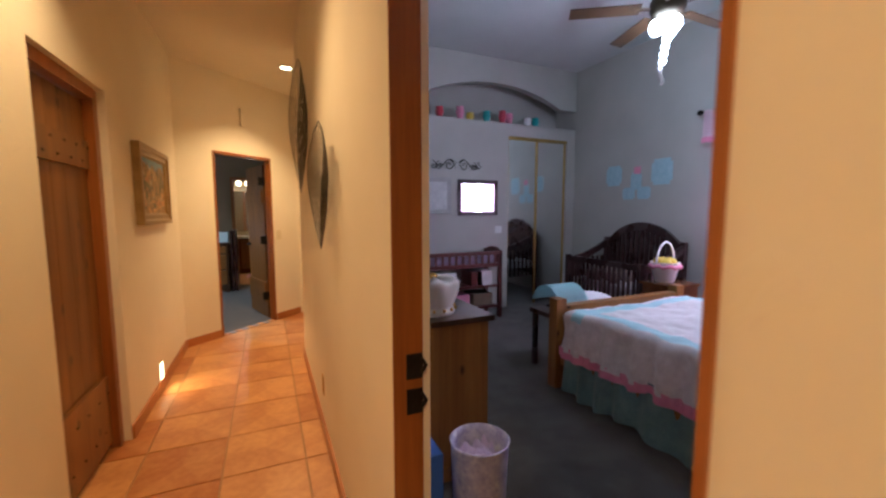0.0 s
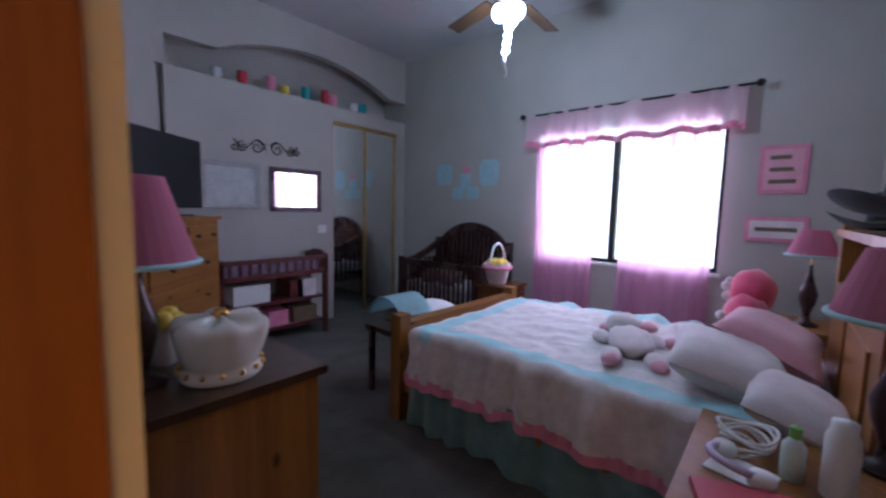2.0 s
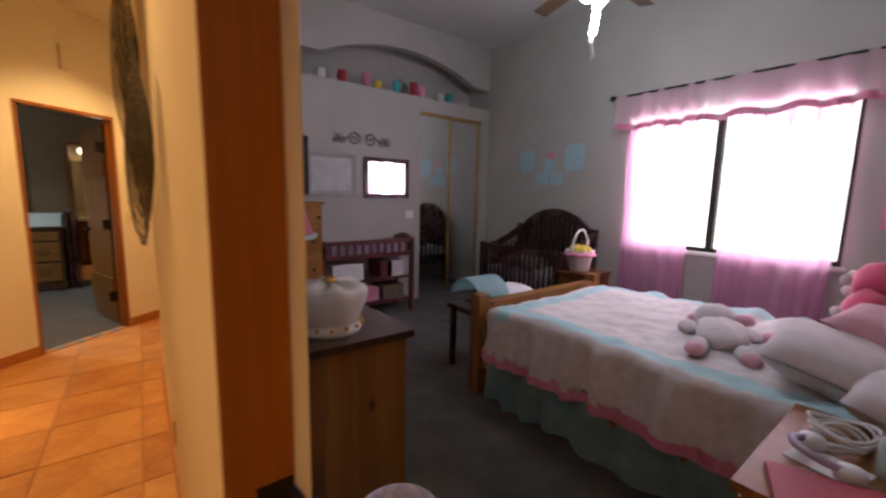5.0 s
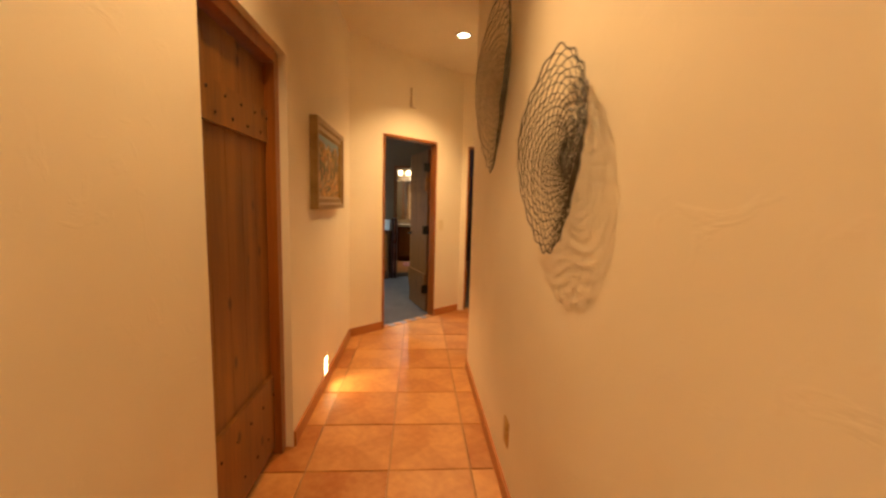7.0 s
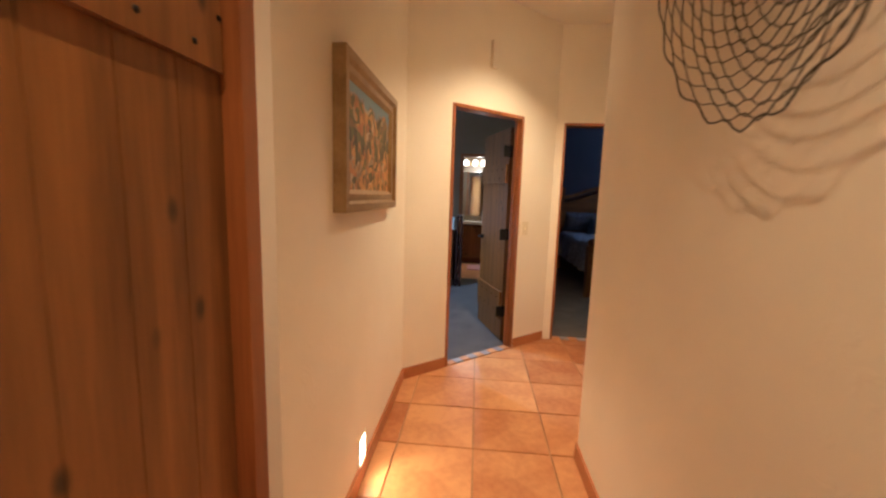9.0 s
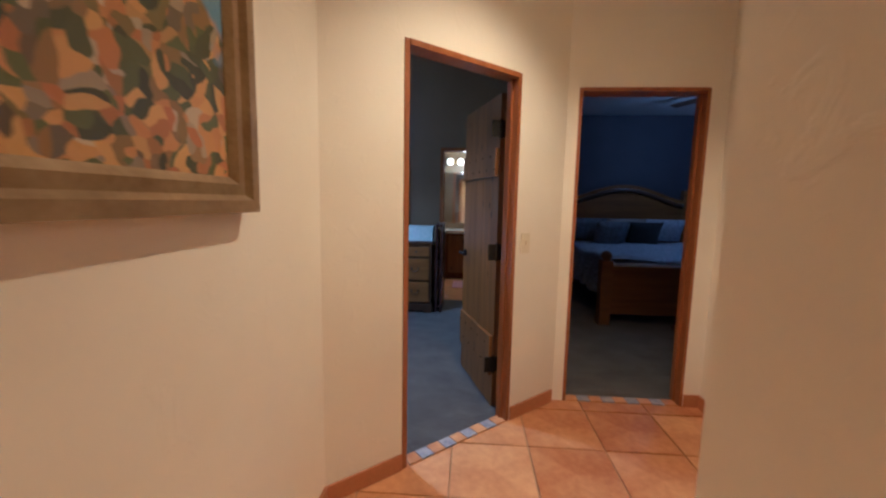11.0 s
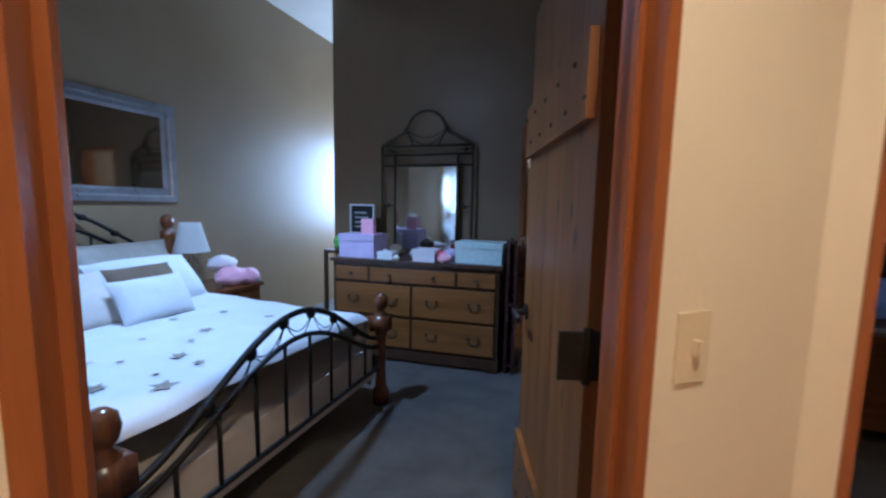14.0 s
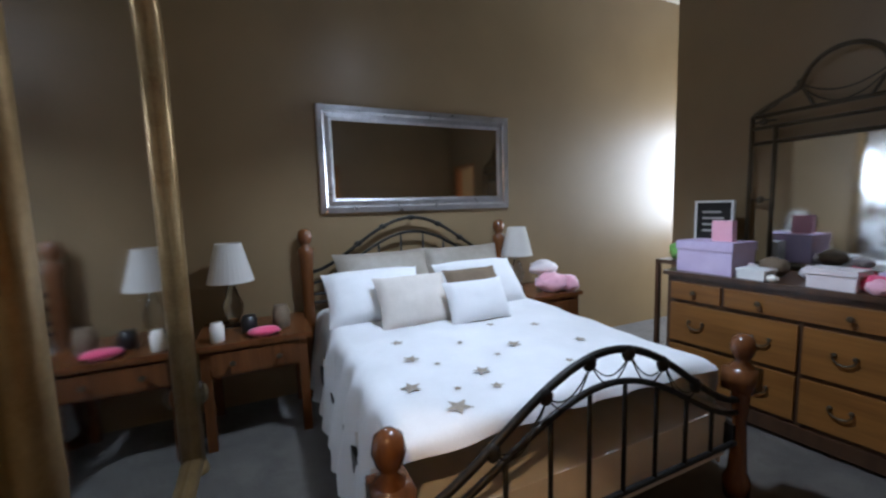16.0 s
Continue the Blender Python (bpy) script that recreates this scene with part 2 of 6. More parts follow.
VANITYGLOW = glow("vanity_glow", (1.0, 0.86, 0.62), 4)
DAYGLOW = glow("daylight_backdrop", (0.93, 0.97, 1.0), 2.0)
LILAC = surface("lilac_card", (0.52, 0.42, 0.62), (0.66, 0.56, 0.74), 0.6, 8, 100, 0.05)
MINT = surface("mint_card", (0.46, 0.60, 0.56), (0.68, 0.74, 0.70), 0.6, 22, 100, 0.05)
GREEN = surface("green_plastic", (0.16, 0.42, 0.08), (0.26, 0.55, 0.14), 0.5, 8, 80, 0.1)
RED = surface("red_card", (0.42, 0.03, 0.05), (0.55, 0.05, 0.08), 0.5, 8, 80, 0.1)
BLUE = surface("blue_plastic", (0.05, 0.14, 0.5), (0.08, 0.2, 0.62), 0.4, 8, 80, 0.1)
TEAL = surface("teal_glaze", (0.03, 0.34, 0.34), (0.06, 0.45, 0.45), 0.4, 8, 80, 0.1)
YELLOW = surface("yellow_plastic", (0.70, 0.52, 0.05), (0.8, 0.62, 0.1), 0.5, 8, 80, 0.1)
GREYFRAME = surface("grey_frame", (0.36, 0.35, 0.33), (0.48, 0.47, 0.45), 0.6, 8, 80, 0.1)
PAPER = surface("faded_print", (0.46, 0.47, 0.47), (0.66, 0.66, 0.64), 0.7, 7, 50, 0.05)
DECAL = surface("aqua_decal", (0.32, 0.50, 0.56), (0.46, 0.62, 0.66), 0.7, 20, 90, 0.05)
BRASS = surface("dull_brass", (0.42, 0.27, 0.08), (0.56, 0.38, 0.14), 0.35, 8, 60, 0.05, metal=0.9)
STONE = surface("threshold_tile", (0.16, 0.17, 0.22), (0.5, 0.44, 0.38), 0.5, 24, 70, 0.1)


# ---- mesh builders ----
def b_box(bm, x0, x1, y0, y1, z0, z1, m=None):
    vs = [bm.verts.new((x, y, z)) for z in (z0, z1) for x, y in ((x0, y0), (x1, y0), (x1, y1), (x0, y1))]
    for f in ((3, 2, 1, 0), (4, 5, 6, 7), (0, 1, 5, 4), (1, 2, 6, 5), (2, 3, 7, 6), (3, 0, 4, 7)):
        bm.faces.new([vs[i] for i in f])
    if m:
        bmesh.ops.transform(bm, matrix=m, verts=vs)
    return vs


def b_lathe(bm, prof, n=20, at=(0, 0, 0), sx=1.0, sy=1.0, m=None):
    rings = []
    for r, z in prof:
        rings.append([bm.verts.new((at[0] + sx * r * math.cos(2 * math.pi * i / n), at[1] + sy * r * math.sin(2 * math.pi * i / n), at[2] + z))
                      for i in range(n)])
    for a, b in zip(rings, rings[1:]):
        for i in range(n):
            bm.faces.new((a[i], a[(i + 1) % n], b[(i + 1) % n], b[i]))
    if prof[0][0] > 1e-6:
        bm.faces.new(rings[0][::-1])
    if prof[-1][0] > 1e-6:
        bm.faces.new(rings[-1])
    if m:
        bmesh.ops.transform(bm, matrix=m, verts=[v for r in rings for v in r])


def b_tube(bm, pts, r, n=6, closed=False):
    pts = [Vector(p) for p in pts]
    rings, k = [], len(pts)
    up = None
    for i, p in enumerate(pts):
        a = pts[(i - 1) % k] if closed or i else p
        b = pts[(i + 1) % k] if closed or i < k - 1 else p
        d = (b - a).normalized()
        if up is None:
            up = Vector((0, 0, 1)) if abs(d.z) < 0.9 else Vector((1, 0, 0))
        s = d.cross(up).normalized()
        up = s.cross(d).normalized()
        rr = r(i / (k - 1)) if callable(r) else r
        rings.append([bm.verts.new(p + rr * (math.cos(2 * math.pi * j / n) * s + math.sin(2 * math.pi * j / n) * up)) for j in range(n)])
    pairs = list(zip(rings, rings[1:])) + ([(rings[-1], rings[0])] if closed else [])
    for a, b in pairs:
        for j in range(n):
            bm.faces.new((a[j], a[(j + 1) % n], b[(j + 1) % n], b[j]))
    if not closed:
        bm.faces.new(rings[0][::-1])
        bm.faces.new(rings[-1])


def b_grid(bm, nu, nv, fn):
    g = [[bm.verts.new(fn(i / nu, j / nv)) for j in range(nv + 1)] for i in range(nu + 1)]
    for i in range(nu):
        for j in range(nv):
            bm.faces.new((g[i][j], g[i + 1][j], g[i + 1][j + 1], g[i][j + 1]))
    return g


def b_blob(bm, cx, cy, cz, rx, ry, rz, rough=0.05, n=14, seed=0.0):
    """A soft stuffed lump."""
    prof = [(math.sin(math.pi * i / n), -math.cos(math.pi * i / n)) for i in range(n + 1)]
    prof[0], prof[-1] = (0.02, -1), (0.02, 1)
    vs0 = set(bm.verts)
    b_lathe(bm, prof, n + 6)
    for v in [v for v in bm.verts if v not in vs0]:
        k = 1 + rough * noise.noise(v.co * 2.3 + Vector((seed, seed * 2, 0)))
        v.co = Vector((cx + v.co.x * rx * k, cy + v.co.y * ry * k, cz + v.co.z * rz * k))


def b_pillow(bm, w, h, d, m, n=14, seed=0.0):
    """A cushion in its own xz-plane, thickness along y."""
    vs = []
    for s in (-1, 1):
        def f(u, v):
            a, b = 2 * u - 1, 2 * v - 1
            puff = ((1 - abs(a) ** 3) * (1 - abs(b) ** 3)) ** 0.5
            pin = 1 - 0.07 * (1 - abs(a) ** 2) * abs(b) ** 6
            pinb = 1 - 0.07 * (1 - abs(b) ** 2) * abs(a) ** 6
            nz = 0.12 * noise.noise(Vector((a * 1.7 + seed, b * 1.7, s))) * puff
            return Vector((a * w / 2 * pinb, s * d / 2 * (puff * (1 + nz) + 0.02), b * h / 2 * pin))
        g = b_grid(bm, n, n, f)
        vs += [v for r in g for v in r]
    bmesh.ops.remove_doubles(bm, verts=vs, dist=0.001)
    bmesh.ops.transform(bm, matrix=m, verts=[v for v in vs if v.is_valid])


def mesh_of(name, bm, mats, bevel=0.0, smooth=False, seg=2):
    if bevel:
        es = [e for e in bm.edges if len(e.link_faces) == 2 and e.calc_face_angle(0) > 0.6]
        bmesh.ops.bevel(bm, geom=es, offset=bevel, segments=seg, affect="EDGES", profile=0.6, clamp_overlap=True)
    bmesh.ops.recalc_face_normals(bm, faces=bm.faces)
    me = bpy.data.meshes.new(name)
    bm.to_mesh(me)
    bm.free()
    for m in mats if isinstance(mats, (list, tuple)) else [mats]:
        me.materials.append(m)
    if smooth:
        me.polygons.foreach_set("use_smooth", [True] * len(me.polygons))
    return me


ROOM = Matrix()  # how the room now being built lies in the house


def thing(name, m, label, category, group=""):
    ob = new(name)
    ob.empty_display_size = 0.1
    ob.matrix_world = ROOM @ m
    return tagged(ob, label, category, group)


def part(owner, name, bm, mats, bevel=0.0, smooth=False, label="", seg=2):
    ob = new(name, mesh_of(name, bm, mats, bevel, smooth, seg))
    ob.parent = owner
    return tagged(ob, label) if label else ob


def solo(name, bm, mats, label, category, m=None, bevel=0.0, smooth=False, group="", kind=""):
    ob = new(name, mesh_of(name, bm, mats, bevel, smooth))
    ob.matrix_world = ROOM @ m if m else ROOM
    return tagged(ob, label, category, group, kind)


def boxes(*bs):
    bm = bmesh.new()
    for b in bs:
        b_box(bm, *b)
    return bm


def structure(name, bm, mats, label, category, bevel=0.0):
    return solo(name, bm, mats, label, category, bevel=bevel, kind="structure")


def wall(name, p, q, thick, z1, mat_left, mat_right, holes=(), label="", z0=0.0):
    """A wall from p to q; its left face lies on the line p-q, its body to the right. holes: (from, to, bottom, top)."""
    p, q = Vector((*p, 0)), Vector((*q, 0))
    d = (q - p).normalized()
    n = Vector((d.y, -d.x, 0))
    m = Matrix(((d.x, n.x, 0, p.x), (d.y, n.y, 0, p.y), (0, 0, 1, 0), (0, 0, 0, 1)))
    bm, length = bmesh.new(), (q - p).length
    cuts = sorted({0.0, length, *(h[0] for h in holes), *(h[1] for h in holes)})
    for a, b in zip(cuts, cuts[1:]):
        spans, mid = [(z0, z1)], (a + b) / 2
        for h in holes:
            if h[0] < mid < h[1]:
                spans = [s for lo, hi in spans for s in ((lo, min(hi, h[2])), (max(lo, h[3]), hi)) if s[1] - s[0] > 1e-4]
        for lo, hi in spans:
            b_box(bm, a, b, 0, thick, lo, hi)
    bmesh.ops.remove_doubles(bm, verts=bm.verts, dist=1e-5)
    bmesh.ops.transform(bm, matrix=m, verts=bm.verts)
    bmesh.ops.recalc_face_normals(bm, faces=bm.faces)
    for f in bm.faces:
        c = (m.inverted() @ f.calc_center_median()).y
        f.material_index = 1 if c > thick * 0.99 else 0
    return structure(name, bm, [mat_left, mat_right], label, "wall")


H_HALL, H_BED, H_TAN, H_DARK = 2.92, 3.6, 3.42, 2.8
D45 = math.sqrt(0.5)

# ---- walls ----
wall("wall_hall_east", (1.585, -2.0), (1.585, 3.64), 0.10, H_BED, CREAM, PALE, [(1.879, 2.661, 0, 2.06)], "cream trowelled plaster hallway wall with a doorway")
wall("wall_hall_west", (0.49, 4.40), (0.49, -2.0), 0.13, H_HALL, CREAM, CREAM, [(1.80, 2.61, 0, 2.07)], "cream trowelled plaster hallway wall with a door")
wall("wall_hall_south", (0.36, -2.0), (1.70, -2.0), 0.12, H_HALL, CREAM, CREAM, (), "cream plaster end wall of the hallway")
wall("wall_angled_west", (1.69, 5.455), (0.49, 4.40), 0.08, H_TAN, CREAM, TAN, [(0.433, 1.203, 0, 2.055)], "angled cream plaster wall with an open doorway")
wall("wall_dark_room_south", (2.66, 5.455), (1.69, 5.455), 0.12, H_HALL, CREAM, NAVY, [(0.11, 0.90, 0, 2.06)], "cream plaster wall with a doorway to the dark room")
wall("wall_lobby_east", (2.66, 4.71), (2.66, 5.455), 0.12, H_HALL, CREAM, CREAM, (), "cream plaster wall beside the doorway")
wall("wall_angled_east", (1.585, 3.64), (2.66, 4.71), 0.12, H_BED, CREAM, PALE, (), "angled cream plaster wall of the hallway")

# the pink bedroom
PINK_ROOM = Matrix(((0.93, 0, 0, 0.21), (0, 0.905, 0, 0.04), (0, 0, 0.965, 0), (0, 0, 0, 1)))
ROOM = PINK_ROOM
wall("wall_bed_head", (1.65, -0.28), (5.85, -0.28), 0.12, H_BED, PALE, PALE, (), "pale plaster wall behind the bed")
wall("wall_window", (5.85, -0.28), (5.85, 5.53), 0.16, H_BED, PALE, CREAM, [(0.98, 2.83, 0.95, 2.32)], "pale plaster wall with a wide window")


def closet_wall():
    """Pale wall with a closet opening and an arched display niche above it."""
    bm = bmesh.new()
    y0, y1 = 4.95, 5.07
    b_box(bm, 2.70, 4.56, y0, y1, 0, 2.72)
    b_box(bm, 4.56, 5.69, y0, y1, 2.54, 2.72)
    b_box(bm, 5.69, 5.85, y0, y1, 0, 2.72)
    b_box(bm, 2.60, 2.71, y0, y1, 2.72, H_BED)
    xs = [2.71 + (5.85 - 2.71) * i / 48 for i in range(49)]

    def top(x):
        u = (x - 3.20) / (5.50 - 3.20)
        return 3.0 + (0.26 * math.sin(math.pi * u) ** 0.75 if 0 < u < 1 else 0)
    for a, b in zip(xs, xs[1:]):
        vs = [bm.verts.new(c) for c in ((a, y0, top(a)), (b, y0, top(b)), (b, y0, H_BED), (a, y0, H_BED),
                                        (a, y1, top(a)), (b, y1, top(b)), (b, y1, H_BED), (a, y1, H_BED))]
        for f in ((0, 1, 2, 3), (7, 6, 5, 4), (0, 4, 5, 1)):
            bm.faces.new([vs[i] for i in f])
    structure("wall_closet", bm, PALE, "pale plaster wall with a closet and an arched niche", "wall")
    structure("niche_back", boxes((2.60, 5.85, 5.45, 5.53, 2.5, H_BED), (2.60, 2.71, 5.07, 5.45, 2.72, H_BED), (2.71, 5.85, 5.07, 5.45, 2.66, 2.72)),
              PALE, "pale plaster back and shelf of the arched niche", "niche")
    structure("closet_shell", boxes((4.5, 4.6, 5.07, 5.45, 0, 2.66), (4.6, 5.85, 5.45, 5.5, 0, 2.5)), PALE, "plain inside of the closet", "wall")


closet_wall()

# the tan bedroom
ROOM = Matrix()
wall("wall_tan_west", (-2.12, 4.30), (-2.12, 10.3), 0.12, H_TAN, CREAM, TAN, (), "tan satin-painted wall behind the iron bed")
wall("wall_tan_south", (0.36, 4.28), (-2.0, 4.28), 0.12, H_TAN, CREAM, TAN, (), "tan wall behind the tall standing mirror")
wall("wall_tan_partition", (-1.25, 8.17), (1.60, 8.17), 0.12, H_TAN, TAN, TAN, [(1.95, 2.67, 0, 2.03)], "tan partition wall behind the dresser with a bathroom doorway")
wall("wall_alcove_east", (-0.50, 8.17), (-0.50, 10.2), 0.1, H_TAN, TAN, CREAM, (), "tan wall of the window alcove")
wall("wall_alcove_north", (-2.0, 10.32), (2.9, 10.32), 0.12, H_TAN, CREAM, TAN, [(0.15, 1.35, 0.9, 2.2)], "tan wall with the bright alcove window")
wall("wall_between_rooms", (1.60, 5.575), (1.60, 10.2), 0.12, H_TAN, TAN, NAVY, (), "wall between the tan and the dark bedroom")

# the dark bedroom
structure("wall_dark_north", boxes((1.72, 6.5, 9.7, 9.82, 0, H_DARK)), NAVY, "dark painted wall behind the oak bed", "wall")
structure("wall_dark_east", boxes((6.4, 6.5, 5.575, 9.7, 0, H_DARK)), NAVY, "dark painted side wall", "wall")
structure("wall_dark_south", boxes((2.66, 6.4, 5.455, 5.575, 0, H_DARK)), NAVY, "dark painted wall beside the doorway", "wall")

# floors and ceilings
structure("floor_hall", boxes((0.36, 2.78, -2.12, 5.52, -0.12, -0.012)), GROUT, "sandy grout bed of the terracotta hallway floor", "floor")


def poly_slab(name, pts, z0, z1, mat, label, cat):
    bm = bmesh.new()
    lo, hi = [bm.verts.new((x, y, z0)) for x, y in pts], [bm.verts.new((x, y, z1)) for x, y in pts]
    bm.faces.new(lo[::-1])
    bm.faces.new(hi)
    for i in range(len(pts)):
        j = (i + 1) % len(pts)
        bm.faces.new((lo[i], lo[j], hi[j], hi[i]))
    return structure(name, bm, mat, label, cat)


poly_slab("floor_carpet_pink_room", [(1.64, -0.4), (6.0, -0.4), (6.0, 5.3), (2.85, 5.3), (2.85, 4.82), (1.64, 3.62)], -0.1, 0.004, CARPET, "dark grey-brown carpet of the pink bedroom", "floor")
poly_slab("floor_carpet_tan_room", [(-2.12, 4.2), (0.36, 4.2), (0.45, 4.45), (1.65, 5.505), (1.66, 5.515), (1.66, 8.12), (-0.5, 8.12), (-0.5, 10.3), (-2.12, 10.3)],
          -0.1, 0.004, CARPET, "grey-brown carpet of the tan bedroom", "floor")
structure("floor_carpet_dark_room", boxes((1.66, 6.5, 5.515, 9.8, -0.1, 0.006)), CARPET, "grey carpet of the dark bedroom", "floor")
structure("floor_bathroom", boxes((-0.4, 1.66, 8.12, 10.3, -0.1, 0.002)), TILE, "terracotta bathroom floor", "floor")
poly_slab("ceiling_hall", [(0.42, -2.06), (1.66, -2.06), (1.66, 3.60), (2.72, 4.70), (2.72, 5.52), (1.67, 5.52), (0.42, 4.42)], H_HALL - 0.01, H_HALL + 0.1, CEIL, "cream plaster hallway ceiling", "ceiling")
structure("ceiling_pink_room", boxes((1.57, 6.01, -0.4, 5.2, 3.472, 3.572)), WHITE_CEIL, "pale bedroom ceiling", "ceiling")
structure("ceiling_tan_room", boxes((-2.12, 1.72, 4.28, 10.32, H_TAN, H_TAN + 0.1)), TAN_CEIL, "pale tan bedroom ceiling", "ceiling")
structure("ceiling_dark_room", boxes((1.72, 6.5, 5.53, 9.82, H_DARK, H_DARK + 0.1)), WHITE_CEIL, "pale ceiling of the dark bedroom", "ceiling")
structure("ground", boxes((-60, 60, -60, 60, -0.3, -0.14)), GROUT, "dry sandy ground outside", "ground")
structure("backdrop_window", boxes((7.6, 7.65, -3, 7, 0, 3.2)), DAYGLOW, "bright hazy daylight outside the window", "backdrop")


# ---- hallway ----
def tile_piece():
    bm = bmesh.new()
    b_box(bm, -0.205, 0.205, -0.205, 0.205, -0.014, 0.0)
    return mesh_of("tile", bm, TILE, 0.006, seg=1)


def plank_door(name, m, w, h, label, battens, face=-1):
    """Ledged plank door: slab planks, cross battens on the hall side, iron nails. Local x along the door, y the thickness."""
    d = thing(name, m, label, "door")
    n = 5
    for i in range(n):
        bm = bmesh.new()
        b_box(bm, w * i / n + 0.001, w * (i + 1) / n - 0.001, 0, 0.04, 0.012, h)
        part(d, "plank", bm, DOORWOOD, 0.004)
    for z, t in battens:
        bm = bmesh.new()
        b_box(bm, 0.02, w - 0.02, *((-0.02, -0.001) if face < 0 else (0.041, 0.06)), z, z + t)
        part(d, "batten", bm, DOORWOOD, 0.004)
        bm = bmesh.new()
        for i in range(n):
            for k in (0.25, 0.75):
                x = w * (i + 0.5) / n + (0.04 if k > 0.5 else -0.04)
                b_lathe(bm, [(0.007, 0), (0.006, 0.003), (0.001, 0.005)], 8, m=pose(x, -0.020 if face < 0 else 0.060, z + t * k, 90 if face < 0 else -90))
        part(d, "nails", bm, IRON)
    return d


def lever(owner, x, z, side=1, face=-1):
    bm = bmesh.new()
    b_lathe(bm, [(0.028, 0), (0.028, 0.006), (0.012, 0.01), (0.010, 0.05)], 14, m=pose(x, -0.001, z, 90))
    b_box(bm, x - 0.012 if side > 0 else x - 0.11, x + 0.11 if side > 0 else x + 0.012, -0.055, -0.041, z - 0.009, z + 0.009)
    if face > 0:
        bmesh.ops.transform(bm, matrix=Matrix.Translation((0, 0.04, 0)) @ Matrix.Diagonal((1, -1, 1, 1)), verts=bm.verts)
    part(owner, "handle", bm, IRON, 0.003)


def hinges(owner, x, zs, y=0.0):
    bm = bmesh.new()
    for z in zs:
        b_box(bm, x - 0.003, x + 0.005, y - 0.04, y + 0.05, z - 0.05, z + 0.05)
        b_lathe(bm, [(0.009, -0.058), (0.009, 0.058)], 10, at=(x, y - 0.008, z))
    part(owner, "hinge", bm, IRON)


def door_frame(name, m, w, h, depth, label, wide=0.045, stop=True):
    """Wooden jambs and head lining an opening; local x across, y into the wall, opening clear between 0 and w."""
    f = thing(name, m, label, "door frame")
    f["kind"] = "structure"
    part(f, "jamb", boxes((0, wide, -0.004, depth + 0.004, 0.0, h)), JAMB, 0.002)
    part(f, "jamb", boxes((w - wide, w, -0.004, depth + 0.004, 0.0, h)), JAMB, 0.002)
    part(f, "head", boxes((wide, w - wide, -0.011, depth + 0.011, h - wide, h)), JAMB, 0.004)
    if stop:
        part(f, "stop", boxes((wide, wide + 0.012, depth * 0.45, depth * 0.62, 0, h - wide), (w - wide - 0.012, w - wide, depth * 0.45, depth * 0.62, 0, h - wide)), JAMB, 0.002)
    return f


# door frames
door_frame("door_frame_1", pose(1.657, -0.121, 0, 0, 0, 90), 0.782, 2.06, 0.072, "orange-brown stained wooden door frame of the pink bedroom", 0.009, False)
fA = pose(0.49, 4.40, 0) @ Matrix.Rotation(math.atan2(1.055, 1.2), 4, "Z")
door_frame("door_frame_2", fA @ pose(0.395, 0, 0), 0.77, 2.055, 0.08, "orange-brown stained wooden frame of the angled doorway", 0.026)
door_frame("door_frame_3", pose(1.76, 5.455, 0), 0.79, 2.06, 0.12, "orange-brown stained wooden frame of the dark room doorway", 0.02)
door_frame("door_frame_4", pose(0.445, 1.79, 0, 0, 0, 90), 0.81, 2.07, 0.07, "orange-brown stained wooden frame of the closed hallway door", 0.06, False)
door_frame("door_frame_5", pose(0.70, 8.05, 0), 0.72, 2.03, 0.12, "brown wooden frame of the bathroom doorway", 0.04)

# doors
dL = plank_door("door", pose(0.40, 1.852, 0, 0, 0, 90), 0.686, 2.0, "closed brown knotty plank door with iron nails in its battens", [(1.63, 0.15), (0.05, 0.40)])
ang = 108
dA = plank_door("door", pose(1.305, 5.315, 0, 0, 0, ang), 0.69, 1.99, "open orange-brown knotty plank door with black iron hinges", [(1.50, 0.17), (0.22, 0.26)], 1)
hinges(dA, 0.0, (0.3, 1.03, 1.78), 0.045)
lever(dA, 0.63, 0.95, -1, 1)
dB = plank_door("door", pose(1.70, -0.118, 0, 0, 0, 14), 0.74, 2.0, "open brown knotty plank door with worn glossy finish", [(1.62, 0.16), (0.18, 0.30)])
dC = plank_door("door", pose(1.80, 5.60, 0, 0, 0, 91), 0.68, 1.98, "open brown plank door of the dark room", [(1.55, 0.16), (0.18, 0.3)])

# strike plates on the jamb
for z in (0.995, 0.90):
    st_ = thing("strike_plate", pose(1.637, 0.651, z), "black iron strike plate on the wooden jamb", "door hardware", "strike plates")
    part(st_, "plate", boxes((-0.022, 0.022, -0.003, 0.001, -0.033, 0.033)), IRON, 0.001)
    bm = bmesh.new()
    b_tube(bm, [(0.018, -0.001, -0.02), (0.03, -0.006, 0.0), (0.018, -0.001, 0.02)], 0.006, 6)
    part(st_, "lip", bm, IRON)

# baseboards of terracotta
for nm, b in (("a", (0.49, 0.503, 2.605, 4.40)), ("b", (0.49, 0.503, -2.0, 1.785)), ("c", (1.572, 1.585, -2.0, -0.13)), ("d", (1.572, 1.585, 0.67, 3.64)),
              ("e", (2.555, 2.66, 5.442, 5.455)), ("f", (2.647, 2.66, 4.71, 5.442))):
    structure("baseboard", boxes((*b, 0, 0.085)), BASE, "terracotta tile baseboard along the hallway wall", "baseboard", 0.004)
for s0, s1 in ((0.005, 0.39), (1.172, 1.58)):
    bm = boxes((s0, s1, -0.013, 0.0, 0, 0.085))
    bmesh.ops.transform(bm, matrix=fA, verts=bm.verts)
    structure("baseboard", bm, BASE, "terracotta tile baseboard along the angled wall", "baseboard", 0.004)
bm = boxes((0.0, 1.5, -0.013, 0.0, 0, 0.085))
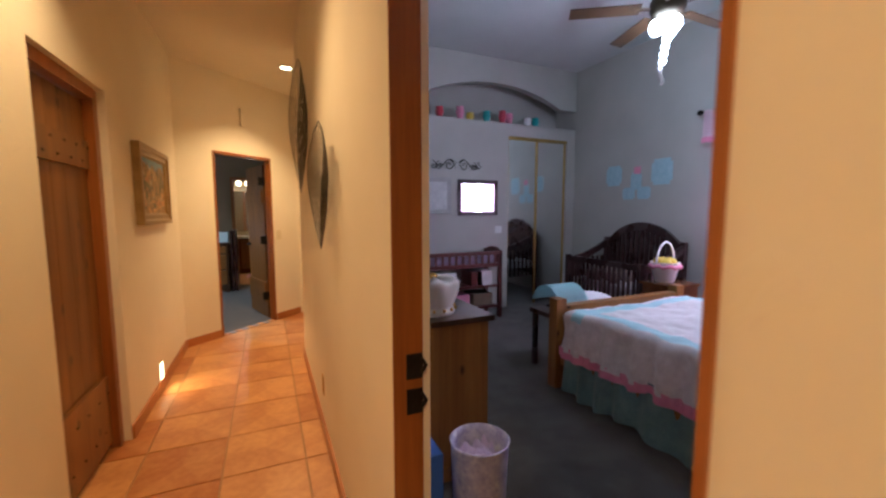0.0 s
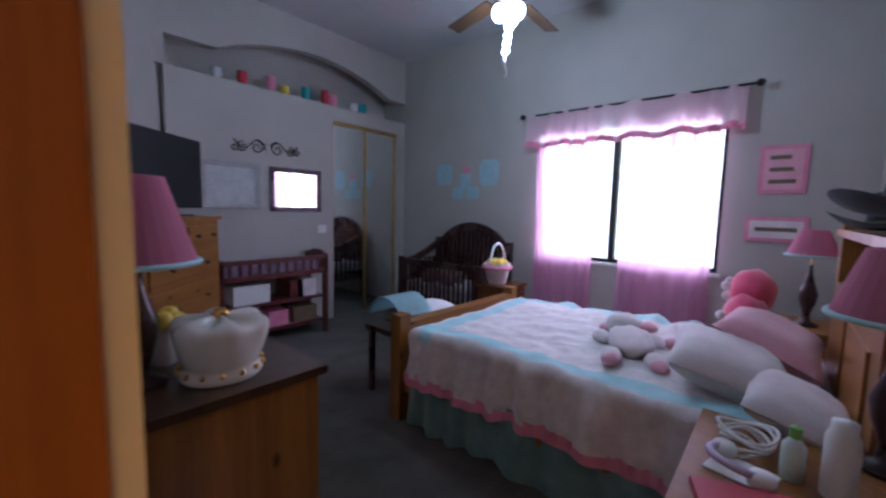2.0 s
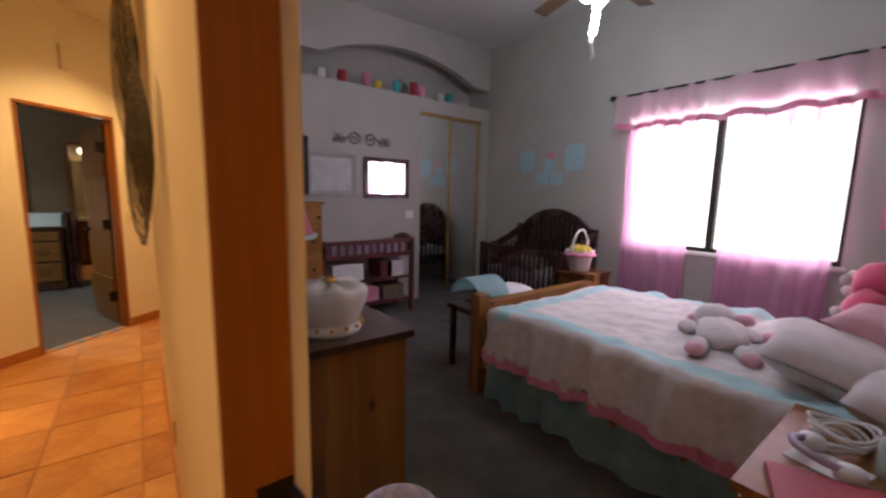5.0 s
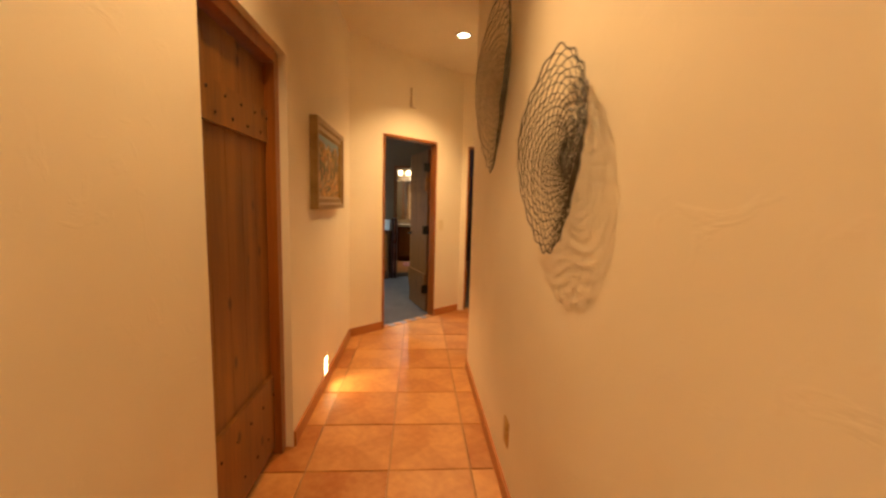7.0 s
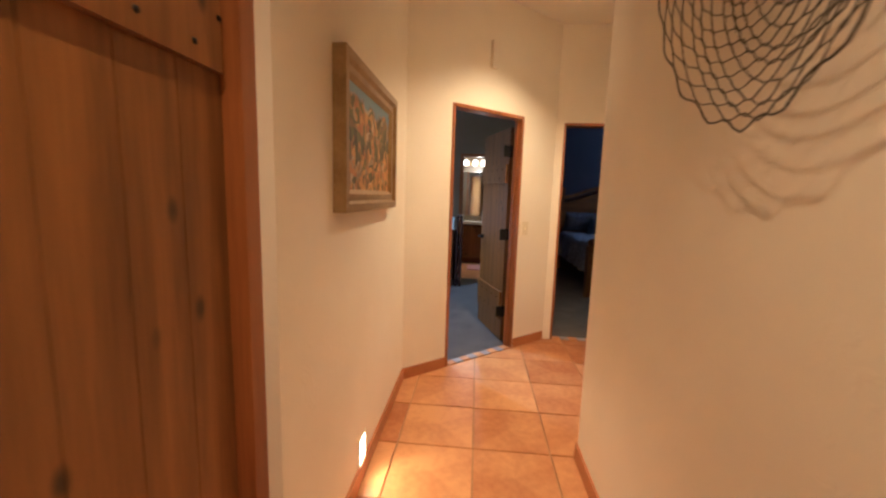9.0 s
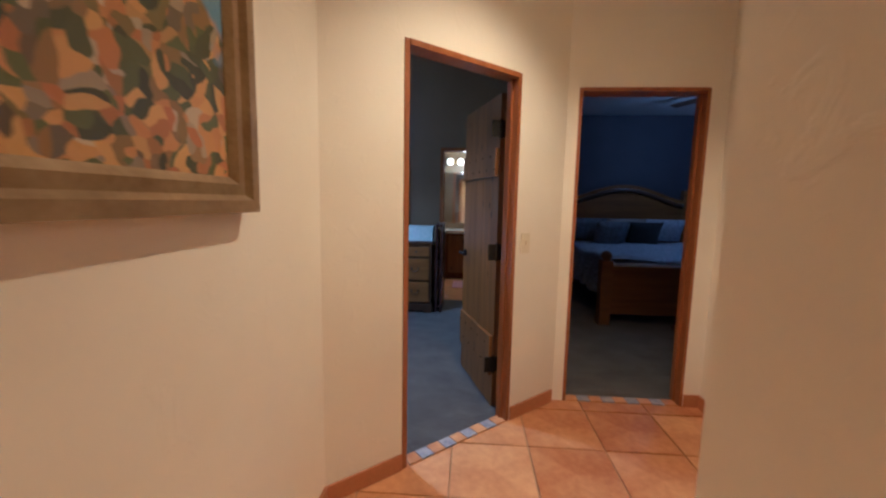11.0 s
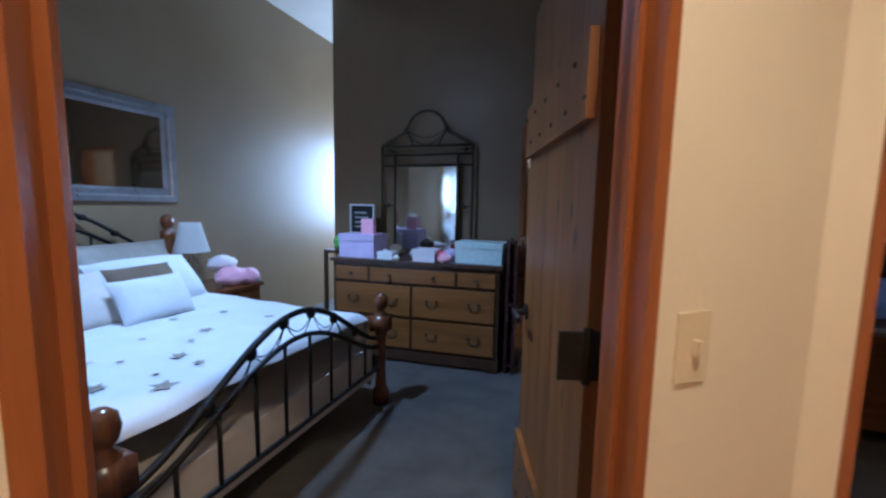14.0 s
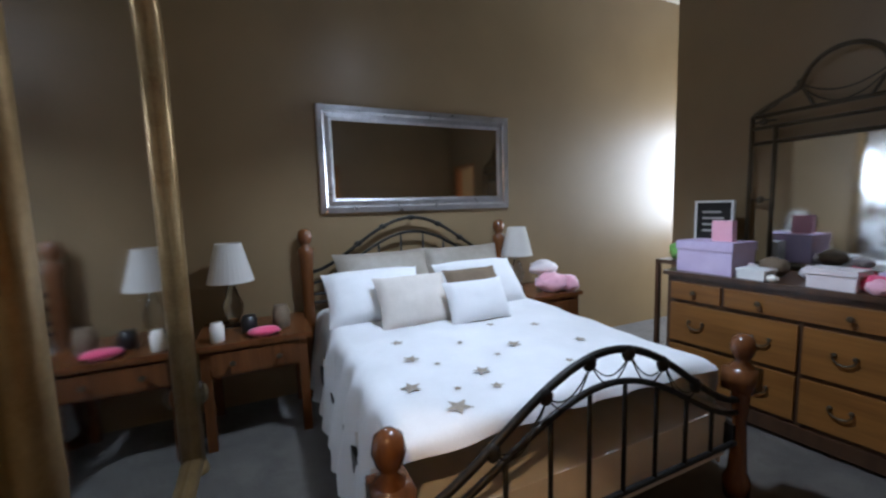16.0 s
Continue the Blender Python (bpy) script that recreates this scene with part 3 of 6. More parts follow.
bmesh.ops.transform(bm, matrix=pose(1.585, 3.64, 0, 0, 0, 44.85) @ Matrix.Diagonal((1, -1, 1, 1)), verts=bm.verts)
structure("baseboard", bm, BASE, "terracotta tile baseboard along the angled wall", "baseboard", 0.004)


def weave(name, m, r, label):
    """Wall basket woven of wavy wire rings, bulging off the wall, pointed above and below. Local xz-plane, y off the wall."""
    t = thing(name, m, label, "wall basket", "woven wire baskets")
    bm = bmesh.new()
    rings = 25
    for k in range(1, rings + 1):
        f = k / rings
        pts, nseg, ph = [], 100, k * math.pi
        waves = 18
        for i in range(nseg):
            a = 2 * math.pi * i / nseg
            rr = r * (f + 0.026 * math.sin(waves * a + ph + 0.9 * math.sin(3 * a + k * 0.2)) + 0.012 * math.sin(5 * a + k))
            point = 1 + 0.10 * f * abs(math.sin(a)) ** 9
            y = 0.16 * r * f ** 1.6 + 0.012 + 0.05 * r * math.sin(2 * a + 0.8) * f
            pts.append((rr * math.cos(a) * (1 - 0.06 * f), y + 0.02 * r, rr * math.sin(a) * point * 0.88))
        b_tube(bm, pts, 0.0016 if k < rings else 0.0024, 5, True)
    part(t, "woven_rings", bm, WIRE)
    return t


weave("wire_basket", pose(1.583, 1.64, 1.51, 0, 0, 90), 0.295, "dark woven wire wall basket on cream plaster")
weave("wire_basket", pose(1.583, 2.47, 1.93, 0, 0, 90), 0.42, "dark woven wire wall basket on cream plaster")


def frame_parts(owner, w, h, border, depth, mat, steps=2):
    """Four mitred mouldings round the rectangle w x h in the xz-plane, standing off y=0 towards -y."""
    for i, (a, b) in enumerate((((-w / 2, -h / 2), (w / 2, -h / 2)), ((w / 2, -h / 2), (w / 2, h / 2)), ((w / 2, h / 2), (-w / 2, h / 2)), ((-w / 2, h / 2), (-w / 2, -h / 2)))):
        bm = bmesh.new()
        prof = [(0, 0), (0, -depth), (0.35, -depth * 1.0), (0.5, -depth * 0.7), (0.8, -depth * 0.75), (1.0, -depth * 0.45), (1.0, 0)]
        rows = []
        for p in (a, b):
            sx, sz = (1 if p[0] < 0 else -1), (1 if p[1] < 0 else -1)
            rows.append([bm.verts.new((p[0] + sx * border * u, y, p[1] + sz * border * u)) for u, y in prof])
        for k in range(len(prof)):
            j = (k + 1) % len(prof)
            bm.faces.new((rows[0][k], rows[0][j], rows[1][j], rows[1][k]))
        part(owner, "moulding", bm, mat)


def painting_material():
    """A framed village scene in warm dabs under a blue sky."""
    m, nt, bs = nodes_of("village_painting")
    v = coords(nt)
    vo = nt.nodes.new("ShaderNodeTexVoronoi")
    vo.inputs["Scale"].default_value = 34
    wob = nt.nodes.new("ShaderNodeMapping")
    nt.links.new(v, wob.inputs[0])
    wn_ = nt.nodes.new("ShaderNodeTexNoise")
    wn_.inputs["Scale"].default_value = 9
    nt.links.new(v, wn_.inputs["Vector"])
    mxv = nt.nodes.new("ShaderNodeMixRGB")
    mxv.inputs[0].default_value = 0.12
    nt.links.new(wob.outputs[0], mxv.inputs[1])
    nt.links.new(wn_.outputs["Color"], mxv.inputs[2])
    nt.links.new(mxv.outputs[0], vo.inputs["Vector"])
    cr = nt.nodes.new("ShaderNodeValToRGB")
    sep = nt.nodes.new("ShaderNodeSeparateColor")
    nt.links.new(vo.outputs["Color"], sep.inputs[0])
    nt.links.new(sep.outputs[0], cr.inputs[0])
    e = cr.color_ramp.elements
    e[0].position, e[0].color = 0.0, (0.05, 0.05, 0.015, 1)
    e[1].position, e[1].color = 1.0, (0.62, 0.48, 0.26, 1)
    for p, c in ((0.3, (0.13, 0.14, 0.03, 1)), (0.5, (0.45, 0.16, 0.03, 1)), (0.7, (0.62, 0.34, 0.07, 1)), (0.85, (0.10, 0.07, 0.03, 1))):
        x = e.new(p)
        x.color = c
    xyz = nt.nodes.new("ShaderNodeSeparateXYZ")
    nt.links.new(v, xyz.inputs[0])
    ad = nt.nodes.new("ShaderNodeMath")
    ad.operation = "MULTIPLY_ADD"
    nt.links.new(noise_tex(nt, v, 5, 3), ad.inputs[0])
    ad.inputs[1].default_value = 0.35
    nt.links.new(xyz.outputs[2], ad.inputs[2])
    nt.links.new(mix_color(nt, ramp(nt, ad.outputs[0], 0.31, 0.34), cr.outputs[0], (0.16, 0.30, 0.42)), bs.inputs["Base Color"])
    bs.inputs["Roughness"].default_value = 0.4
    bump(nt, bs, vo.outputs["Distance"], 0.3, 0.004)
    return m


pic = thing("framed_painting", pose(0.49, 3.426, 1.587, 0, 0, 90), "village painting in a carved gilt wooden frame", "painting")
frame_parts(pic, 0.85, 0.57, 0.085, 0.05, GILT)
part(pic, "canvas", boxes((-0.345, 0.345, -0.02, -0.002, -0.21, 0.21)), painting_material())

sl = thing("step_light", pose(0.49, 3.36, 0.15, 0, 0, 90), "lit recessed step light low on the wall", "wall lamp")
part(sl, "rim", boxes((-0.055, 0.055, -0.006, -0.0005, -0.075, -0.063), (-0.055, 0.055, -0.006, -0.0005, 0.063, 0.075), (-0.055, -0.045, -0.006, -0.0005, -0.063, 0.063), (0.045, 0.055, -0.006, -0.0005, -0.063, 0.063)), IVORY)
part(sl, "lens", boxes((-0.045, 0.045, -0.004, -0.0005, -0.063, 0.063)), STEPGLOW)


def can(x, y, z):
    c = thing("recessed_lamp", pose(x, y, z), "lit recessed ceiling can light", "ceiling lamp", "hallway can lights")
    bm = bmesh.new()
    b_lathe(bm, [(0.078, -0.001), (0.078, -0.008), (0.060, -0.010), (0.056, -0.002)], 24)
    part(c, "trim_ring", bm, WHITE, smooth=True)
    bm = bmesh.new()
    b_lathe(bm, [(0.055, -0.004), (0.03, -0.007), (0.002, -0.008)], 20)
    part(c, "bulb", bm, CANGLOW)


for hx, hy, hw in HALL_CANS:
    can(hx, hy, H_HALL - 0.01)


def plate(name, m, w, h, mat, label, cat, toggle=True):
    t = thing(name, m, label, cat)
    part(t, "cover", boxes((-w / 2, w / 2, -0.006, 0, -h / 2, h / 2)), mat, 0.002)
    part(t, "toggle" if toggle else "socket", boxes((-0.006, 0.006, -0.018, -0.006, -0.012, 0.014)) if toggle
         else boxes((-0.017, 0.017, -0.009, -0.006, 0.008, 0.038), (-0.017, 0.017, -0.009, -0.006, -0.038, -0.008)), mat, 0.002)


plate("light_switch", fA @ pose(1.25, 0, 1.10), 0.075, 0.12, IVORY, "ivory toggle light switch on cream plaster", "switch")
plate("wall_outlet", pose(1.585, 2.208, 0.315, 0, 0, -90), 0.075, 0.12, BRASS, "dull brass wall outlet on cream plaster", "outlet", False)
bm = boxes((-0.03, 0.03, -0.03, 0, -0.10, 0.10))
solo("door_chime", bm, CREAM, "cream painted chime box above the doorway", "door chime", fA @ pose(0.78, 0, 2.47), bevel=0.006)

# threshold strips of small mosaic tiles
for i in range(9):
    for nm, mm, wd in (("a", fA @ pose(0.44, 0.05, 0), 0.70), ("b", pose(1.785, 5.505, 0), 0.74)):
        a = i * wd / 9
        bm = boxes((a + 0.002, a + wd / 9 - 0.002, -0.055, 0.02, 0.0, 0.009))
        bmesh.ops.transform(bm, matrix=mm, verts=bm.verts)
        structure("threshold_tile", bm, STONE if i % 2 else TILE, "small glazed tile in the door threshold", "tile", 0.002)


# ---- shared furniture pieces ----
def knob_post(bm, x, y, z1, half=0.045, ball=0.05):
    """Square-footed turned post with a ball finial."""
    b_lathe(bm, [(0.05, 0), (0.055, 0.08), (0.038, 0.12), (half, 0.2), (half * 0.8, 0.35), (half * 1.15, z1 - 0.2), (half * 1.3, z1 - 0.13), (half * 1.3, z1 - 0.09),
                 (half * 0.6, z1 - 0.07), (ball * 0.8, z1 - 0.045), (ball, z1 - 0.01), (ball * 0.85, z1 + 0.03), (ball * 0.4, z1 + 0.048), (0.004, z1 + 0.05)], 18, at=(x, y, 0))


def drawer_row(owner, x0, x1, z0, z1, cols, y, mat, pull):
    """Drawer fronts on the plane y (facing -y), each with its pull."""
    w = (x1 - x0) / cols if isinstance(cols, int) else None
    edges = [x0 + w * i for i in range(cols + 1)] if w else [x0 + (x1 - x0) * c for c in cols]
    for a, b in zip(edges, edges[1:]):
        bm = boxes((a + 0.012, b - 0.012, y - 0.018, y, z0 + 0.01, z1 - 0.01))
        dr = part(owner, "drawer", bm, mat, 0.006)
        pulls = [0.5] if b - a < 0.45 else [0.25, 0.75]
        for p in pulls:
            px, pz = a + (b - a) * p, (z0 + z1) / 2
            bm = bmesh.new()
            if pull == "bail" and z1 - z0 > 0.16:
                b_lathe(bm, [(0.012, 0), (0.012, 0.004), (0.006, 0.012)], 8, m=pose(px - 0.04, y - 0.018, pz + 0.015, 90))
                b_lathe(bm, [(0.012, 0), (0.012, 0.004), (0.006, 0.012)], 8, m=pose(px + 0.04, y - 0.018, pz + 0.015, 90))
                b_tube(bm, [(px + 0.045 * math.cos(math.pi * (1 + i / 10)), y - 0.032, pz + 0.012 + 0.038 * math.sin(math.pi * (1 + i / 10))) for i in range(11)], 0.005, 6)
            else:
                b_lathe(bm, [(0.008, 0), (0.007, 0.012), (0.016, 0.02), (0.014, 0.028), (0.002, 0.031)], 10, m=pose(px, y - 0.018, pz, 90))
            h = new("handle", mesh_of("handle", bm, BRONZE))
            h.parent = dr


def case_piece(name, m, w, d, h, rows, body, front, label, category, pull="knob", foot=0.06, over=0.025, top=None):
    """A chest: body with top board and plinth, drawers facing -y. rows: (bottom, top, columns). Local origin at the front left foot."""
    t = thing(name, m, label, category)
    part(t, "body", boxes((0, w, 0, d, foot, h - 0.03)), body, 0.004)
    part(t, "top", boxes((-over, w + over, -over, d, h - 0.029, h)), top or body, 0.008)
    part(t, "plinth", boxes((-0.01, w + 0.01, -0.012, d, 0.03, foot + 0.05), (0.0, 0.09, -0.01, 0.08, 0, 0.03), (w - 0.09, w, -0.01, 0.08, 0, 0.03),
                            (0.0, 0.09, d - 0.08, d, 0, 0.03), (w - 0.09, w, d - 0.08, d, 0, 0.03)), body, 0.004)
    for z0, z1, cols in rows:
        drawer_row(t, 0.02, w - 0.02, z0, z1, cols, 0.0, front, pull)
    return t


def shade_lamp(name, m, r0, r1, hs, zs, shade_mat, base_prof, base_mat, label, trim=None):
    t = thing(name, m, label, "lamp")
    bm = bmesh.new()
    b_lathe(bm, base_prof, 18)
    part(t, "base", bm, base_mat, smooth=True)
    bm = bmesh.new()
    n = 28
    lo = [bm.verts.new((r0 * math.cos(2 * math.pi * i / n), r0 * math.sin(2 * math.pi * i / n), zs)) for i in range(n)]
    hi = [bm.verts.new((r1 * math.cos(2 * math.pi * i / n), r1 * math.sin(2 * math.pi * i / n), zs + hs)) for i in range(n)]
    lo2 = [bm.verts.new((0.985 * v.co.x, 0.985 * v.co.y, zs)) for v in lo]
    hi2 = [bm.verts.new((0.985 * v.co.x, 0.985 * v.co.y, zs + hs)) for v in hi]
    for a, b in ((lo, hi), (hi, hi2), (hi2, lo2), (lo2, lo)):
        for i in range(n):
            bm.faces.new((a[i], a[(i + 1) % n], b[(i + 1) % n], b[i]))
    part(t, "shade", bm, shade_mat, smooth=False)
    if trim:
        bm = bmesh.new()
        b_tube(bm, [(r0 * 1.01 * math.cos(2 * math.pi * i / n), r0 * 1.01 * math.sin(2 * math.pi * i / n), zs + 0.006) for i in range(n)], 0.009, 6, True)
        part(t, "trim", bm, trim)
    bm = bmesh.new()
    top = base_prof[-1][1]
    b_tube(bm, [(0, 0, top - 0.01), (0, 0, zs + hs - 0.01)], 0.006, 6)
    b_tube(bm, [(-r1 * 0.97, 0, zs + hs - 0.012), (r1 * 0.97, 0, zs + hs - 0.012)], 0.003, 5)
    part(t, "stem", bm, BRASS)
    return t


def drape(w, l, top, side, foot, fn_noise, nu=56, nv=70, flare=0.04, head=0.0):
    """Bedspread over a box w x l whose foot is at y = l; hangs side and foot metres down."""
    bm = bmesh.new()

    def fold(s, half, drop):
        a = abs(s)
        if a <= half - 0.06:
            return s, 0.0
        e = a - (half - 0.06)
        r = 0.06
        if e < r * math.pi / 2:
            return math.copysign(half - 0.06 + r * math.sin(e / r), s), r * (1 - math.cos(e / r))
        k = e - r * math.pi / 2
        return math.copysign(half + flare * (k / max(drop, 0.01)), s), r + k
    su, sv = w / 2 + side, l + foot

    def f(u, v):
        s = (2 * u - 1) * su
        x, dz1 = fold(s, w / 2, side)
        q = v * sv
        y, dz2 = fold(q - l / 2, l / 2, foot) if q > l / 2 else (q - l / 2, 0.0)
        y += l / 2
        dz = max(dz1, dz2) if dz1 and dz2 else dz1 + dz2
        p = Vector((x, y, top - dz))
        hang = min(dz / 0.15, 1.0)
        p.x += math.copysign(1, s) * hang * (0.024 * math.sin(q * 21 + 2 * math.sin(q * 5)) + 0.014 * math.sin(q * 39 + 3 * math.sin(q * 3 + 1))) if dz1 else 0
        p.y += hang * (0.022 * math.sin(s * 23 + 2 * math.sin(s * 4))) if dz2 else 0
        p.z += fn_noise(x, y) * (1 - hang)
        if dz1:
            p.x += math.copysign(1, s) * hang * 0.03 * noise.noise(Vector((q * 5.0, dz * 4.0, 3.0 + math.copysign(2, s))))
        p.z += hang * 0.012 * noise.noise(Vector((q * 4.0 + s, s * 3.0, 9.0)))
        return p
    g = b_grid(bm, nu, nv, f)
    return bm, g


# ---- the pink bedroom ----
ROOM = PINK_ROOM


def pink_bed():
    t = thing("bed", pose(4.14, -0.02, 0), "double bed with pale pink quilt, aqua stripe and teal skirt", "bed")
    w, l = 1.52, 2.26
    for sx in (-1, 1):
        part(t, "foot_post", boxes((sx * 0.74 - 0.05, sx * 0.74 + 0.05, l + 0.03, l + 0.13, 0, 0.74)), PINE, 0.012)
    part(t, "footboard", boxes((-0.69, 0.69, l + 0.05, l + 0.11, 0.22, 0.62), (-0.69, 0.69, l + 0.035, l + 0.125, 0.62, 0.68)), PINE_X, 0.01)
    for sx in (-0.74, 0.71):
        part(t, "side_rail", boxes((sx, sx + 0.03, 0.0, l + 0.03, 0.2, 0.36)), PINE, 0.006)
    part(t, "mattress", boxes((-0.72, 0.72, 0.02, l, 0.3, 0.62)), SHEET, 0.05)

    def wrinkle(x, y):
        far = max(0.0, (x + 0.1)) * max(0.0, 1.9 - y)
        return 0.028 * noise.noise(Vector((x * 2.1, y * 2.1, 0.3))) + 0.10 * far * abs(noise.noise(Vector((x * 3 + y * 5, y * 3.0 - x, 4.0)))) + 0.014 * noise.noise(Vector((x * 7, y * 7, 2))) + 0.012 * abs(noise.noise(Vector((x * 9 + y * 4, y * 6, 5))))
    bm, g = drape(w, l - 0.25, 0.665, 0.34, 0.02, wrinkle, 90, 84)
    bm.faces.ensure_lookup_table()
    for f in bm.faces:
        c = f.calc_center_median()
        s = abs(c.x)
        on_top = c.z > 0.60
        if (on_top and 0.58 < s < 0.70) or (on_top and l - 0.47 < c.y < l - 0.35):
            f.material_index = 1
        if c.z < 0.352:
            f.material_index = 2
    bmesh.ops.translate(bm, vec=(0, 0.24, 0), verts=bm.verts)
    q = part(t, "quilt", bm, [PINKBED, AQUA, PINK], smooth=True)
    for sx in (-1, 1):
        bm = bmesh.new()

        def sk(u, v):
            y = 0.05 + u * (l - 0.1)
            d = (1 - v) * 0.018
            return Vector((sx * (0.745 + 0.03 * (1 - v) + (0.010 + 0.018 * (1 - v)) * math.sin(y * 26 + 3 * math.sin(y * 3.1))), y, 0.02 + v * 0.36 + d * math.sin(y * 9)))
        b_grid(bm, 120, 8, sk)
        part(t, "bed_skirt", bm, SKIRT, smooth=True)
        bm = bmesh.new()

        def rf(u, v):
            y = 0.28 + u * (l - 0.3)
            return Vector((sx * (0.795 + 0.008 * math.sin(y * 95) + 0.012 * math.sin(y * 21 + 2 * math.sin(y * 5))), y, 0.325 + 0.05 * v + 0.006 * math.sin(y * 60)))
        b_grid(bm, 200, 3, rf)
        part(t, "ruffle", bm, PINK, smooth=True)
    # bookcase headboard
    hb = part(t, "headboard", boxes((-0.78, -0.66, -0.25, 0.0, 0, 1.44), (0.66, 0.78, -0.25, 0.0, 0, 1.44), (-0.66, 0.66, -0.25, -0.2, 0.3, 1.36),
                                    (-0.66, 0.66, -0.2, 0.0, 1.06, 1.10), (-0.8, 0.8, -0.26, 0.02, 1.36, 1.40), (-0.66, 0.66, -0.03, 0.0, 0.5, 1.06)), PINE, 0.008)
    part(t, "panel", boxes((-0.6, -0.05, 0.0, 0.012, 0.62, 1.0), (0.05, 0.6, 0.0, 0.012, 0.62, 1.0)), PINE, 0.006)
    return t


pink_bed()


def cushion(name, m, w, h, d, mat, label, seed=0.0, cat="pillow"):
    bm = bmesh.new()
    b_pillow(bm, w, h, d, Matrix(), 16, seed)
    return solo(name, bm, mat, label, cat, m, smooth=True)


cushion("pillow", pose(3.88, 0.42, 0.76, -76, 0, 6), 0.72, 0.52, 0.2, PLUSH, "white and pale pink pillow on the pink bed", 1)
cushion("pillow", pose(4.40, 0.26, 0.80, -68, 0, -4), 0.72, 0.5, 0.2, PINKPLUSH, "pink satin pillow against the headboard", 2)
cushion("pillow", pose(3.58, 0.16, 0.73, -72, 0, 0), 0.55, 0.36, 0.14, PLUSH, "pale pink pillow against the headboard", 3)


def plush_toy():
    t = thing("stuffed_toy", pose(4.02, 0.92, 0.655, 0, 0, 20) @ Matrix.Diagonal((1, 1, 0.72, 1)), "white stuffed animal with pink paws lying on the quilt", "plush toy")
    bm = bmesh.new()
    b_blob(bm, 0, 0, 0.09, 0.24, 0.13, 0.10, 0.2, 14, 1)
    b_blob(bm, 0.27, 0.02, 0.12, 0.13, 0.12, 0.11, 0.15, 12, 2)
    for x, y in ((-0.24, 0.12), (-0.26, -0.10), (0.12, -0.16), (0.10, 0.17)):
        b_blob(bm, x, y, 0.06, 0.10, 0.055, 0.055, 0.15, 10, 3)
    part(t, "body", bm, PLUSH, smooth=True)
    for x, y, z, ry in ((-0.33, 0.13, 0.065, 0.05), (-0.35, -0.11, 0.065, 0.05), (0.10, -0.24, 0.065, 0.05), (0.30, 0.13, 0.065, 0.05), (0.22, -0.12, 0.14, 0.06)):
        bm = bmesh.new()
        b_blob(bm, x, y, z, 0.047, ry, 0.05, 0.1, 8, 4)
        part(t, "paw", bm, PINKPLUSH, smooth=True)


plush_toy()
h = thing("stuffed_toy", pose(4.62, 0.40, 0.66), "bright pink plush toy leaning on the pillows", "plush toy")
bm = bmesh.new()
b_blob(bm, 0, 0, 0.16, 0.2, 0.13, 0.17, 0.1, 14, 1)
b_blob(bm, 0.16, -0.02, 0.33, 0.19, 0.13, 0.14, 0.1, 14, 2)
part(h, "body", bm, ROSE, smooth=True)
for x, z in ((0.05, 0.36), (0.3, 0.36), (0.17, 0.28), (-0.12, 0.2)):
    bm = bmesh.new()
    b_blob(bm, x, 0.12, z, 0.035, 0.03, 0.03, 0.1, 8, 4)
    part(h, "spot", bm, PLUSH, smooth=True)


def cowboy_hat(m, s, label):
    t = thing("cowboy_hat", m, label, "hat", "black hats on the headboard")
    bm = bmesh.new()
    n = 32

    def brim(u, v):
        a, r = 2 * math.pi * u, 0.09 + 0.12 * v
        return Vector((1.15 * r * math.cos(a) * s, r * math.sin(a) * 0.95 * s, (0.012 + 0.07 * v ** 2 * abs(math.sin(a)) ** 1.5) * s))
    b_grid(bm, n, 5, brim)
    bmesh.ops.solidify(bm, geom=bm.faces[:], thickness=0.005)
    part(t, "brim", bm, FELT, smooth=True)
    bm = bmesh.new()

    def crown(u, v):
        a = 2 * math.pi * u
        r = 0.095 * (1 - 0.12 * v - 0.88 * max(0, (v - 0.7) / 0.3) ** 2)
        z = 0.012 + 0.13 * math.sin(min(v, 0.85) / 0.85 * math.pi / 2) - (0.035 * abs(math.cos(a)) ** 0.5 * 0 + 0.04 * max(0, (v - 0.7) / 0.3))
        return Vector((1.15 * r * math.cos(a) * s, r * math.sin(a) * s * (1 - 0.25 * v), z * s))
    b_grid(bm, n, 14, crown)
    part(t, "crown", bm, FELT, smooth=True)
    bm = bmesh.new()
    b_tube(bm, [(1.13 * 0.096 * s * math.cos(2 * math.pi * i / 24), 0.093 * s * math.sin(2 * math.pi * i / 24), 0.028 * s) for i in range(24)], 0.007 * s, 6, True)
    part(t, "band", bm, BROWN)


cowboy_hat(pose(3.62, -0.11, 1.443, 4, -3, 20), 1.25, "black felt cowboy hat on the headboard")
cowboy_hat(pose(4.05, -0.13, 1.403, -3, 4, -15), 1.2, "black felt cowboy hat on the headboard")

# near bedside table with its clutter
nt1 = case_piece("nightstand", pose(3.36, 0.43, 0, 0, 0, 180), 0.66, 0.70, 0.70, [(0.5, 0.64, 1), (0.14, 0.49, 1)], PINE, PINE_X, "honey pine nightstand beside the pink bed", "nightstand")
LAMP_BASE = [(0.075, 0), (0.075, 0.015), (0.03, 0.03), (0.022, 0.08), (0.05, 0.16), (0.058, 0.22), (0.03, 0.30), (0.015, 0.36), (0.012, 0.42)]
shade_lamp("table_lamp", pose(3.30, -0.05, 0.70), 0.18, 0.105, 0.21, 0.46, SHADEPINK, LAMP_BASE, ESPRESSO, "table lamp with pink shade and aqua trim on the nightstand", AQUA)
